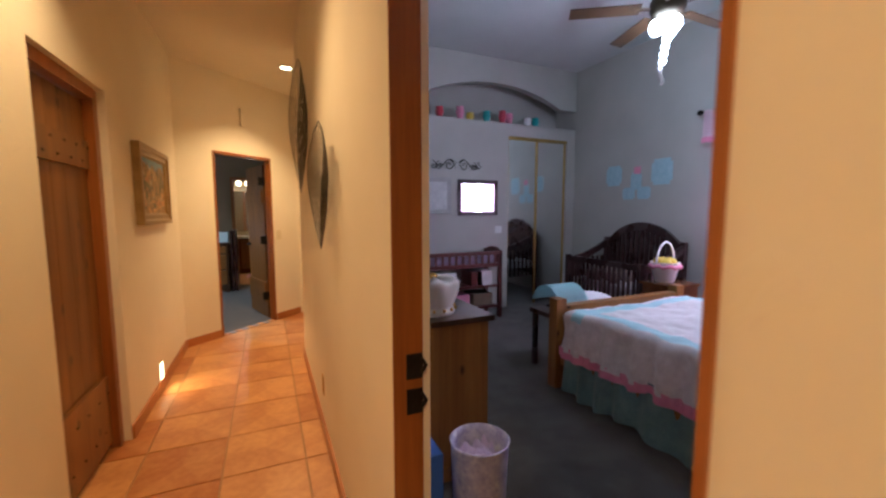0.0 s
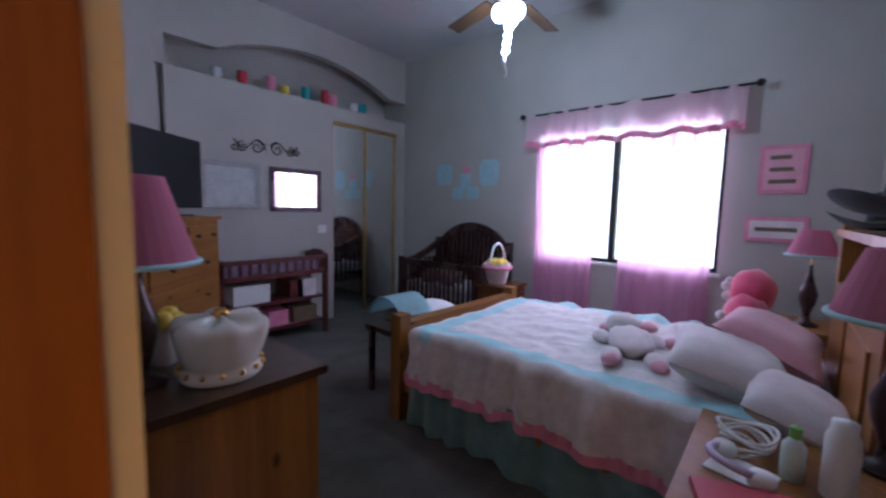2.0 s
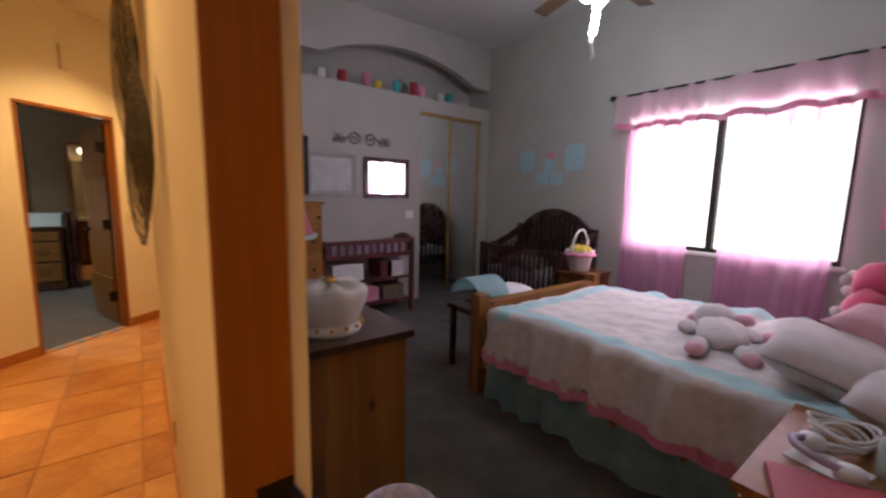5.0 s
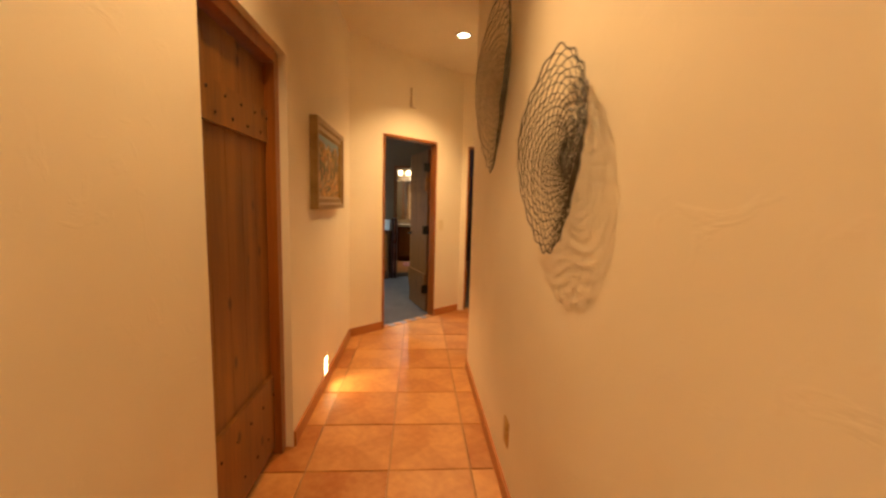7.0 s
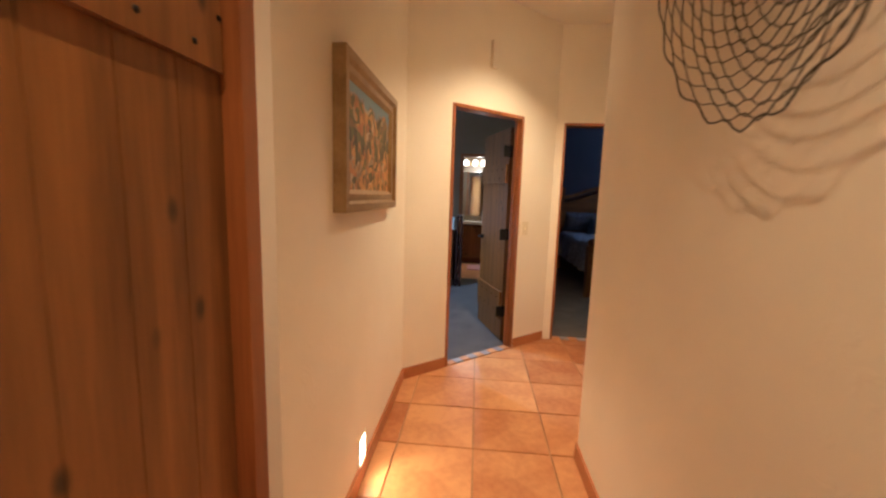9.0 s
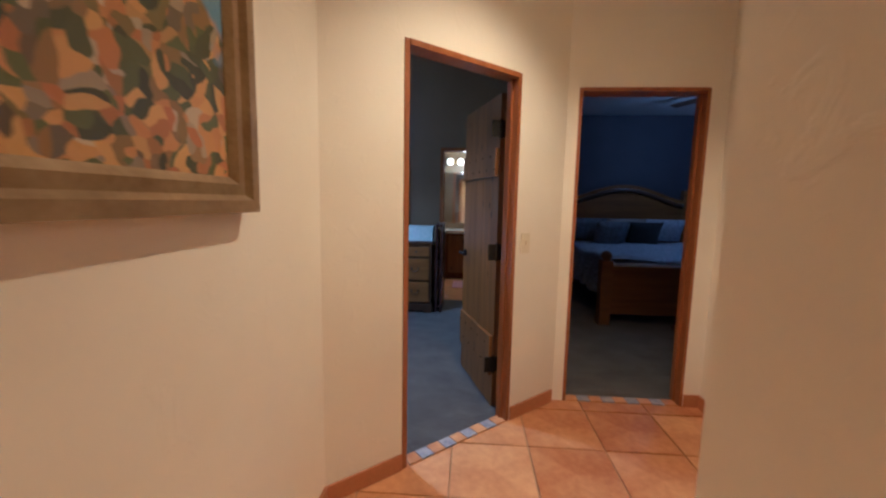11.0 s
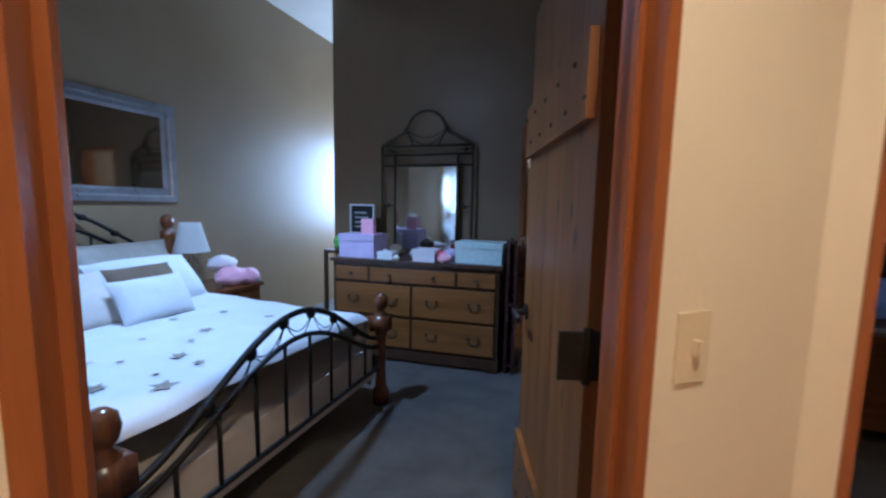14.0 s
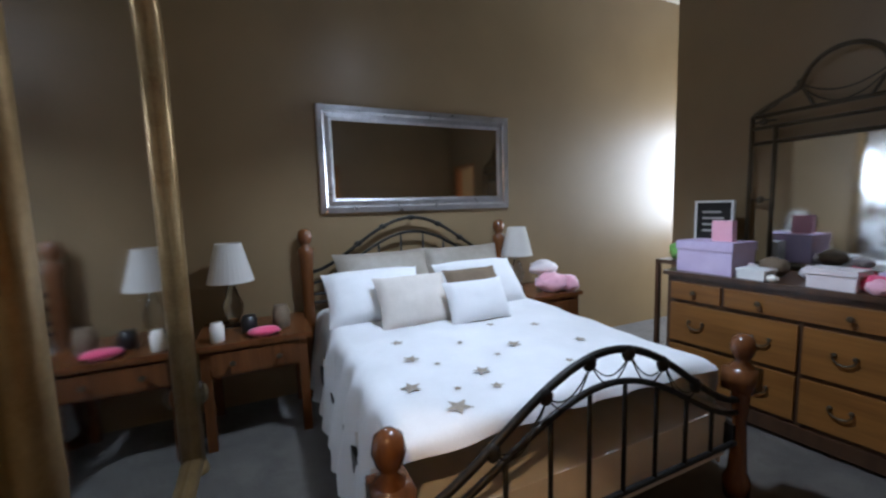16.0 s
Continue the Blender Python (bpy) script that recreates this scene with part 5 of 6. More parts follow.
# oval iron ornament over the bed
ov = thing("iron_medallion", pose(4.62, -0.28, 2.20, 0, 0, 180) @ Matrix.Diagonal((1.2, 1, 1.04, 1)), "black pierced iron medallion on the wall over the bed", "wall ornament")
bm = bmesh.new()
b_tube(bm, [(0.27 * math.cos(2 * math.pi * i / 40), -0.015, 0.34 * math.sin(2 * math.pi * i / 40)) for i in range(40)], 0.016, 6, True)
for z in (-0.05, 0.06):
    b_tube(bm, [(-0.26, -0.015, z), (0.26, -0.015, z)], 0.011, 6)
for k in range(6):
    b_tube(bm, [(-0.2 + 0.08 * k, -0.015, -0.05), (-0.2 + 0.08 * k, -0.015, 0.06)], 0.009, 5)
for sx in (-1, 1):
    for sz in (-1, 1):
        scroll(bm, sx * 0.11, sz * 0.18, 0.09, 1.2, -sz * math.pi / 2, sx * sz, -0.015, 0.010)
part(ov, "scrollwork", bm, IRON, smooth=True)

# mirrored closet door with brass rail
cd = thing("closet_door", pose(4.56, 4.97, 0), "mirrored sliding closet doors with brass frame", "closet door")
part(cd, "mirror_panel", boxes((0.03, 1.10, 0.03, 0.045, 0.02, 2.50)), MIRROR)
part(cd, "brass_frame", boxes((0, 1.13, -0.005, 0.06, 2.50, 2.54), (0.0, 0.03, 0.02, 0.055, 0.006, 2.50), (1.10, 1.13, 0.02, 0.055, 0.006, 2.50), (0.54, 0.57, 0.015, 0.03, 0.02, 2.50)), BRASS, 0.003)
plate("thermostat", pose(4.39, 4.95, 1.18), 0.12, 0.1, WHITE, "white thermostat on the pale wall", "thermostat")

# things on the niche shelf
for k, (x, mt, hh) in enumerate(((3.35, WHITE, 0.14), (3.62, RED, 0.17), (3.95, PINK, 0.2), (4.12, YELLOW, 0.13), (4.4, TEAL, 0.18), (4.68, RED, 0.21), (4.8, PINK, 0.18), (5.15, WHITE, 0.14), (5.3, TEAL, 0.16))):
    bm = bmesh.new()
    b_lathe(bm, [(0.05, 0), (0.06, 0.01), (0.045, hh * 0.35), (0.065, hh * 0.6), (0.05, hh * 0.85), (0.058, hh), (0.045, hh), (0.03, hh * 0.7), (0.002, hh * 0.7)], 14)
    solo("keepsake", bm, mt, "small colourful keepsake figure on the niche shelf", "ornament", pose(x - 0.12, 5.14, 2.72, 0, 0, 40 * k), smooth=True, group="keepsakes in the niche")


def ceiling_fan(m, top, blades, mat, glow_mat, label, start=0.0, pulls=True):
    """Fan hanging from z = top (local), lamp globe at the origin."""
    t = thing("ceiling_fan", m, label, "ceiling fan")
    bm = bmesh.new()
    b_tube(bm, [(0, 0, 0.24), (0, 0, top - 0.04)], 0.014, 8)
    b_lathe(bm, [(0.07, top - 0.06), (0.075, top - 0.003)], 16)
    b_lathe(bm, [(0.03, 0.08), (0.10, 0.10), (0.13, 0.14), (0.13, 0.2), (0.10, 0.24), (0.03, 0.26)], 20)
    part(t, "motor", bm, BRONZE, smooth=True)
    for k in range(blades):
        a = start + 2 * math.pi * k / blades
        bm = bmesh.new()
        b_box(bm, 0.2, 0.74, -0.062, 0.062, -0.004, 0.004)
        b_box(bm, 0.1, 0.24, -0.018, 0.018, -0.01, -0.003)
        bmesh.ops.transform(bm, matrix=pose(0, 0, 0.16, 0, 0, math.degrees(a)) @ pose(0, 0, 0, 10), verts=bm.verts)
        part(t, "blade", bm, mat, 0.003)
    bm = bmesh.new()
    for k in range(3):
        a = 2 * math.pi * k / 3 + 0.4
        b_blob(bm, 0.075 * math.cos(a), 0.075 * math.sin(a), 0.02, 0.055, 0.055, 0.06, 0, 10)
    part(t, "globes", bm, glow_mat, smooth=True)
    if pulls:
        # crystals emit like the globes, to stand in for lamplight caught in them
        bm = bmesh.new()
        for k in range(4):
            b_blob(bm, -0.01 * k, 0, -0.07 - 0.055 * k, 0.03 - 0.003 * k, 0.03, 0.024, 0, 8)
        part(t, "glowing_crystal_pull", bm, glow_mat, smooth=True)
        bm = bmesh.new()
        b_tube(bm, [(-0.04, 0, -0.27), (-0.05, 0, -0.32), (-0.02, 0, -0.37), (-0.03, 0, -0.40)], 0.014, 6)
        part(t, "pull_tag", bm, WHITE, smooth=True)


ceiling_fan(pose(4.075, 1.934, 2.80), 0.80, 5, DARKWOOD, LEDGLOW, "ceiling fan with brown blades and bright cool lamps", 2.55)


# ---- the tan bedroom ----
ROOM = Matrix()


def iron_bed():
    """Queen bed, head on the west wall. Local x from head (0) to foot (2.0), y across."""
    t = thing("bed", pose(-1.975, 5.933, 0.004), "iron and wood bed with white embroidered bedspread", "bed")
    hw, L = 0.797, 2.0
    for y in (-hw, hw):
        bm = bmesh.new()
        knob_post(bm, 0.06, y, 1.16, 0.04, 0.05)
        part(t, "head_post", bm, REDWOOD, smooth=True)
        bm = bmesh.new()
        knob_post(bm, L, y, 0.70, 0.034, 0.048)
        b_box(bm, L - 0.055, L + 0.055, y - 0.055, y + 0.055, 0.50, 0.60)
        part(t, "foot_post", bm, REDWOOD, smooth=True)

    def rail(x, z_end, rise, r, mat_name, k0=-1.0, k1=1.0, dip=0.0):
        n = 44
        pts = []
        for i in range(n + 1):
            u = k0 + (k1 - k0) * i / n
            s = 0.5 + 0.5 * math.cos(math.pi * u)
            pts.append((x, u * (hw - 0.03), z_end + rise * (s ** 0.8) - dip * math.sin(2 * math.pi * abs(u)) * 0.5))
        bm = bmesh.new()
        b_tube(bm, pts, r, 8)
        part(t, mat_name, bm, IRON, smooth=True)
        return pts

    def spindle(x, y, z0, z1, r=0.0085):
        bm = bmesh.new()
        b_tube(bm, [(x, y, z0), (x, y, z1)], r, 7)
        part(t, "spindle", bm, IRON, smooth=True)
    # headboard
    hi = rail(0.06, 0.90, 0.36, 0.013, "arched_rail")
    lo = rail(0.06, 0.82, 0.33, 0.011, "arched_rail")
    rail(0.06, 0.74, 0.0, 0.011, "cross_rail")
    rail(0.06, 0.68, 0.0, 0.011, "cross_rail")
    for u in (-0.35, -0.12, 0.12, 0.35):
        s = (0.5 + 0.5 * math.cos(math.pi * u)) ** 0.8
        spindle(0.06, u * (hw - 0.03), 0.68, 0.82 + 0.33 * s)
    for u in (-0.55, -0.3, 0.0, 0.3, 0.55):
        bm = bmesh.new()
        s = (0.5 + 0.5 * math.cos(math.pi * u)) ** 0.8
        b_blob(bm, 0.05, u * (hw - 0.03), 0.90 + 0.36 * s, 0.022, 0.03, 0.022, 0.1, 8, u)
        part(t, "leaf_casting", bm, IRON, smooth=True)
    # footboard
    rail(L, 0.46, 0.36, 0.0145, "arched_rail")
    rail(L, 0.40, 0.30, 0.012, "arched_rail")
    rail(L, 0.26, 0.0, 0.012, "cross_rail")
    for u in (-0.78, -0.56, -0.33, -0.11, 0.11, 0.33, 0.56, 0.78):
        s = (0.5 + 0.5 * math.cos(math.pi * u)) ** 0.8
        spindle(L, u * (hw - 0.03), 0.26, 0.40 + 0.30 * s)
    us = (-0.62, -0.36, -0.12, 0.12, 0.36, 0.62)
    for u in us:
        bm = bmesh.new()
        s = (0.5 + 0.5 * math.cos(math.pi * u)) ** 0.8
        b_blob(bm, L + 0.004, u * (hw - 0.03), 0.445 + 0.36 * s, 0.02, 0.026, 0.03, 0.15, 8, u)
        part(t, "leaf_casting", bm, IRON, smooth=True)
    bm = bmesh.new()
    for a, b in zip(us, us[1:]):
        for dep in (0.06, 0.09):
            pts = []
            for i in range(13):
                k = i / 12
                u = a + (b - a) * k
                sa, sb = (0.5 + 0.5 * math.cos(math.pi * a)) ** 0.8, (0.5 + 0.5 * math.cos(math.pi * b)) ** 0.8
                z = 0.445 + 0.36 * (sa + (sb - sa) * k) - dep * 4 * k * (1 - k)
                pts.append((L + 0.012, u * (hw - 0.03), z))
            b_tube(bm, pts, 0.0028, 5)
    part(t, "wire_swags", bm, IRON)
    for y in (-hw + 0.01, hw - 0.04):
        part(t, "side_rail", boxes((0.05, L, y, y + 0.03, 0.24, 0.34)), IRON, 0.004)
    part(t, "box_spring", boxes((0.08, L - 0.04, -hw + 0.03, hw - 0.03, 0.18, 0.40)), LINEN, 0.03)
    bm, g = drape(1.50, L - 0.13, 0.62, 0.50, 0.02, lambda x, y: 0.02 * noise.noise(Vector((x * 2.2, y * 2.2, 7))) + 0.012 * noise.noise(Vector((x * 6, y * 6, 3))) + 0.03 * (1 - (x / 0.8) ** 2), 70, 80, 0.07)
    bmesh.ops.transform(bm, matrix=Matrix(((0, 1, 0, 0.06), (-1, 0, 0, 0), (0, 0, 1, 0), (0, 0, 0, 1))), verts=bm.verts)
    part(t, "bedspread", bm, SHEET, smooth=True)
    # appliqué stars lying on the spread
    random.seed(5)
    star_cloth = surface("taupe_embroidery", (0.26, 0.22, 0.17), (0.4, 0.35, 0.28), 0.9, 20, 120, 0.3)
    for sx, sy, r in ((1.325, -0.49, 0.06), (1.555, -0.573, 0.065), (1.80, -0.486, 0.075), (1.585, -0.268, 0.06), (1.40, 0.02, 0.06), (1.12, -0.488, 0.055), (1.73, -0.286, 0.04), (1.25, -0.2, 0.03), (1.47, -0.12, 0.03), (1.2, 0.3, 0.05), (1.5, 0.35, 0.05), (1.7, 0.1, 0.035), (1.42, -0.4, 0.028), (1.66, -0.42, 0.028), (1.05, 0.1, 0.04)):
        a0, r = random.uniform(0, 6), r * 0.75
        z = 0.624 + 0.03 * (1 - (sy / 0.8) ** 2) + 0.02 * noise.noise(Vector((-sy * 2.2, (sx - 0.06) * 2.2, 7))) + 0.012 * noise.noise(Vector((-sy * 6, (sx - 0.06) * 6, 3))) + 0.003
        bm = bmesh.new()
        c = bm.verts.new((sx, sy, z + 0.004))
        ring = [bm.verts.new((sx + r * (1 if k % 2 == 0 else 0.42) * math.cos(a0 + k * math.pi / 5), sy + r * (1 if k % 2 == 0 else 0.42) * math.sin(a0 + k * math.pi / 5), z)) for k in range(10)]
        for k in range(10):
            bm.faces.new((c, ring[k], ring[(k + 1) % 10]))
        part(t, "embroidered_star", bm, star_cloth)
    return t


iron_bed()
# pillows: local xz-plane turned to face the foot of the bed
FACE = 90
for y, x, z, w, h, d, tilt, mt, lb, sd in (
        (5.66, -1.74, 0.85, 0.72, 0.40, 0.17, -28, TAUPE, "taupe satin pillow at the iron headboard", 1),
        (6.30, -1.74, 0.85, 0.68, 0.40, 0.17, -28, TAUPE, "taupe satin pillow at the iron headboard", 2),
        (5.52, -1.50, 0.775, 0.66, 0.40, 0.20, -44, SHEET, "white embroidered pillow on the iron bed", 3),
        (6.30, -1.50, 0.775, 0.66, 0.40, 0.20, -44, SHEET, "white embroidered pillow on the iron bed", 4),
        (5.70, -1.27, 0.765, 0.48, 0.36, 0.16, -36, LINEN, "cream linen cushion on the iron bed", 5),
        (6.15, -1.30, 0.775, 0.40, 0.34, 0.14, -36, BROWN, "brown cushion behind the small white one", 6),
        (6.05, -1.10, 0.755, 0.42, 0.28, 0.15, -30, SHEET, "small white embroidered cushion", 7)):
    cushion("pillow", pose(x, y, z, 0, 0, 90) @ pose(0, 0, 0, tilt), w, h, d, mt, lb, sd)

# wall mirror in silver frame
wm = thing("wall_mirror", pose(-2.0, 6.07, 1.70, 0, 0, 90), "wide mirror in a stepped silver frame above the bed", "mirror")
frame_parts(wm, 1.60, 0.77, 0.105, 0.035, SILVER)
part(wm, "glass", boxes((-0.71, 0.71, -0.014, -0.002, -0.29, 0.29)), MIRROR)

# bedside tables, lamps
lt = thing("nightstand", pose(-1.45, 4.50, 0.004, 0, 0, 90), "red-brown wooden table with one drawer beside the iron bed", "nightstand")
part(lt, "top", boxes((-0.02, 0.60, -0.02, 0.50, 0.585, 0.616)), REDWOOD, 0.006)
part(lt, "apron", boxes((0.02, 0.56, 0.01, 0.48, 0.42, 0.585)), REDWOOD, 0.004)
for lx in (0.01, 0.52):
    for ly in (0.0, 0.44):
        part(lt, "leg", boxes((lx, lx + 0.05, ly, ly + 0.05, 0, 0.585)), REDWOOD, 0.005)
drawer_row(lt, 0.05, 0.53, 0.43, 0.575, 1, 0.01, REDWOOD, "knob")
case_piece("nightstand", pose(-1.45, 6.76, 0, 0, 0, 90), 0.44, 0.50, 0.62, [(0.44, 0.57, 1), (0.14, 0.43, 1)], REDWOOD, REDWOOD, "red-brown wooden nightstand near the corner", "nightstand")
GL = [(0.055, 0), (0.055, 0.015), (0.025, 0.03), (0.05, 0.09), (0.058, 0.14), (0.03, 0.22), (0.014, 0.27), (0.012, 0.31)]
for y in (4.67, 6.83):
    shade_lamp("table_lamp", pose(-1.79, y, 0.62), 0.135, 0.075, 0.24, 0.29, SHADEWHITE, GL, glass("lamp_glass", (0.86, 0.9, 0.9), 0.08), "glass table lamp with white shade on the nightstand")
bm = bmesh.new()
b_blob(bm, 0, 0, 0.07, 0.12, 0.14, 0.08, 0.3, 14, 1)
b_blob(bm, 0.06, 0.12, 0.06, 0.09, 0.09, 0.07, 0.3, 12, 2)
solo("plush_blanket", bm, PINKPLUSH, "crumpled pink plush blanket on the nightstand", "blanket", pose(-1.57, 7.02, 0.62), smooth=True)
bm = bmesh.new()
b_blob(bm, 0, 0, 0.05, 0.09, 0.13, 0.06, 0.3, 12, 3)
solo("stuffed_toy", bm, PLUSH, "white stuffed toy on the pink blanket", "plush toy", pose(-1.70, 7.04, 0.745), smooth=True)
for x, y, mt, r, hh, lb in ((-1.50, 4.60, CERAMIC, 0.038, 0.11, "cream candle jar on the nightstand"), (-1.62, 4.76, BLACK, 0.045, 0.10, "dark round jar on the nightstand"), (-1.62, 4.94, BROWN, 0.05, 0.14, "brown figurine on the nightstand")):
    bm = bmesh.new()
    b_lathe(bm, [(r * 0.9, 0), (r, 0.006), (r, hh * 0.8), (r * 0.8, hh * 0.86), (r * 0.82, hh), (0.002, hh)], 16)
    solo("jar", bm, mt, lb, "jar", pose(x, y, 0.62), smooth=True)
bm = bmesh.new()
b_blob(bm, 0, 0, 0.025, 0.06, 0.09, 0.026, 0.3, 10, 8)
solo("toy_shoe", bm, ROSE, "bright pink small thing on the nightstand", "toy", pose(-1.50, 4.84, 0.62), smooth=True)

# dresser and its mirror
case_piece("dresser", pose(-0.77, 7.345, 0, 0, 0, 5), 1.43, 0.52, 0.87, [(0.68, 0.81, (0, 0.23, 0.77, 1)), (0.40, 0.67, 2), (0.13, 0.39, 2)], DARKWOOD, OAK, "dark-framed oak dresser with brown drawers", "dresser", "bail")


def iron_mirror():
    t = thing("dresser_mirror", pose(-0.182, 7.975, 0.87), "arched wrought-iron mirror standing on the dresser", "mirror")
    w, h = 0.917, 1.01
    bm = bmesh.new()
    for x in (-w / 2, -w / 2 + 0.14, w / 2 - 0.14, w / 2):
        b_tube(bm, [(x, 0, 0), (x, 0, h if abs(x) > 0.4 else h - 0.08)], 0.014, 7)
    for z in (0.02, h - 0.18, h - 0.08, h):
        b_tube(bm, [(-w / 2, 0, z), (w / 2, 0, z)], 0.013, 7)
    part(t, "iron_frame", bm, BRONZE, smooth=True)
    bm = bmesh.new()
    pts = []
    for i in range(41):
        u = -1 + 2 * i / 40
        a = abs(u)
        z = h + (0.30 * math.sqrt(max(0, 1 - (a / 0.42) ** 2)) * 0.62 + 0.13 if a < 0.42 else 0.13 * ((1 - a) / 0.58) ** 0.8)
        pts.append((u * w / 2, 0, z))
    b_tube(bm, pts, 0.014, 7)
    for s in (0.06, 0.10):
        b_tube(bm, [(-0.22 + 0.44 * i / 16, 0, h + 0.17 - s * 4 * (i / 16) * (1 - i / 16) * 1.6) for i in range(17)], 0.005, 5)
    b_tube(bm, [(-0.20, 0, h + 0.15), (-0.13, 0, h + 0.01)], 0.009, 6)
    b_tube(bm, [(0.20, 0, h + 0.15), (0.13, 0, h + 0.01)], 0.009, 6)
    for sx in (-1, 1):
        b_tube(bm, [(sx * 0.2, 0, h + 0.16), (sx * 0.33, 0, h + 0.05), (sx * 0.42, 0, h + 0.01)], 0.006, 5)
    part(t, "arched_crest", bm, BRONZE, smooth=True)
    for sx in (-1, 1):
        for x, z in ((0.2, h + 0.16), (w / 2 - 0.07, 0.45), (w / 2 - 0.07, h - 0.04)):
            bm = bmesh.new()
            b_blob(bm, sx * x, 0, z, 0.024, 0.018, 0.024, 0, 8)
            if x > 0.3:
                b_tube(bm, [(sx * w / 2, 0, z), (sx * (w / 2 - 0.14), 0, z)], 0.007, 5)
            part(t, "joint", bm, BRONZE, smooth=True)
    part(t, "glass", boxes((-w / 2 + 0.155, w / 2 - 0.155, 0.0, 0.012, 0.04, h - 0.195)), MIRROR)


iron_mirror()
for x, y, w, d, hh, mt, lb, nm in ((-0.75, 7.40, 0.34, 0.24, 0.20, LILAC, "lilac lidded keepsake box on the dresser", "keepsake_box"),
                                   (-0.38, 7.40, 0.14, 0.12, 0.06, WHITE, "small white box on the dresser", "small_box"),
                                   (-0.06, 7.42, 0.19, 0.15, 0.10, PLUSH, "white and pink gift box on the dresser", "gift_box"),
                                   (0.28, 7.50, 0.38, 0.24, 0.17, MINT, "mint floral storage box on the dresser", "storage_box")):
    b = thing(nm, pose(x, y, 0.87), lb, "box")
    part(b, "body", boxes((0, w, 0, d, 0, hh * 0.72)), mt, 0.004)
    part(b, "lid", boxes((-0.006, w + 0.006, -0.006, d + 0.006, hh * 0.725, hh)), mt, 0.005)
sg = thing("letter_board", pose(-0.80, 7.86, 1.03), "small black letter board in a white frame", "sign")
part(sg, "board", boxes((-0.12, 0.12, 0.0, 0.012, 0.0, 0.28)), BLACK)
frm = part(sg, "frame", boxes((-0.135, -0.12, -0.006, 0.014, -0.015, 0.295), (0.12, 0.135, -0.006, 0.014, -0.015, 0.295), (-0.12, 0.12, -0.006, 0.014, 0.28, 0.295), (-0.12, 0.12, -0.006, 0.014, -0.015, 0.0)), WHITE)
part(sg, "letter_bars", boxes(*[(-0.08, 0.07 - 0.02 * (k % 2), -0.003, -0.0005, 0.07 + 0.045 * k, 0.085 + 0.045 * k) for k in range(4)]), GREYFRAME)
bmk = boxes((-0.13, 0.13, 0.0, 0.1, 0, 0.155))
solo("book_stack", bmk, PAPER, "stacked pale boxes under the letter board", "box", pose(-0.66, 7.70, 0.87), bevel=0.004)
for x, y, mt, s, lb in ((0.17, 7.50, ROSE, 0.05, "pink toy on the dresser"), (0.21, 7.44, PINKPLUSH, 0.045, "pale pink toy on the dresser"), (0.05, 7.68, RED, 0.055, "red trinket bag on the dresser"),
                        (-0.30, 7.62, BROWN, 0.065, "brown trinket bowl on the dresser"), (-0.20, 7.40, CERAMIC, 0.025, "small cream dish on the dresser"), (0.18, 7.70, LILAC, 0.055, "lilac plush on the dresser"),
                        (-0.14, 7.66, PLUSH, 0.045, "white trinket bag on the dresser"), (-0.40, 7.58, PLUSH, 0.04, "white soft toy on the dresser")):
    bm = bmesh.new()
    b_blob(bm, 0, 0, s * 0.8, s * 1.2, s, s * 0.85, 0.3, 12, x)
    solo("trinket", bm, mt, lb, "trinket", pose(x, y, 0.87), smooth=True, group="trinkets on the dresser")
solo("pink_card", boxes((-0.06, 0.06, 0, 0.05, 0, 0.13)), PINKPLUSH, "pink patterned box on the lilac box", "box", pose(-0.52, 7.48, 1.07), bevel=0.004)
st = thing("side_shelf", pose(-1.06, 7.60, 0.004), "small dark table beside the dresser", "side table")
part(st, "top", boxes((0, 0.24, 0, 0.4, 0.86, 0.89)), DARKWOOD, 0.004)
part(st, "legs", boxes((0.0, 0.03, 0, 0.03, 0, 0.86), (0.21, 0.24, 0, 0.03, 0, 0.86), (0, 0.03, 0.37, 0.4, 0, 0.86), (0.21, 0.24, 0.37, 0.4, 0, 0.86)), DARKWOOD)
bm = bmesh.new()
b_blob(bm, 0, 0, 0.06, 0.09, 0.1, 0.07, 0.4, 12, 3)
solo("plush_toy", bm, GREEN, "green and white soft toy on the side table", "plush toy", pose(-0.94, 7.75, 0.894), smooth=True)

sp = thing("side_cabinet", pose(0.70, 7.50, 0.004), "tall narrow dark wooden shelf end beside the dresser", "cabinet")
for x in (0.0, 0.06):
    part(sp, "panel", boxes((x, x + 0.022, 0, 0.48, 0.0, 1.07)), ESPRESSO, 0.003)
for z in (0.06, 0.55, 1.04):
    part(sp, "board", boxes((0.022, 0.06, 0.0, 0.48, z, z + 0.02)), ESPRESSO, 0.002)

# tall standing mirror on the south wall
tm = thing("standing_mirror", pose(-0.60, 4.475, 0.004), "tall floor mirror in a gilt wooden frame with arched top", "mirror")
W, Hh = 0.70, 2.6


def arch_pts(half, top, r):
    pts = [(-half, 0.06)]
    for i in range(13):
        a = math.pi - (math.pi / 2) * i / 12
        pts.append((-half + r + r * math.cos(a), top - r + r * math.sin(a)))
    for i in range(13):
        a = math.pi / 2 - (math.pi / 2) * i / 12
        pts.append((half - r + r * math.cos(a), top - r + r * math.sin(a)))
    pts.append((half, 0.06))
    return pts


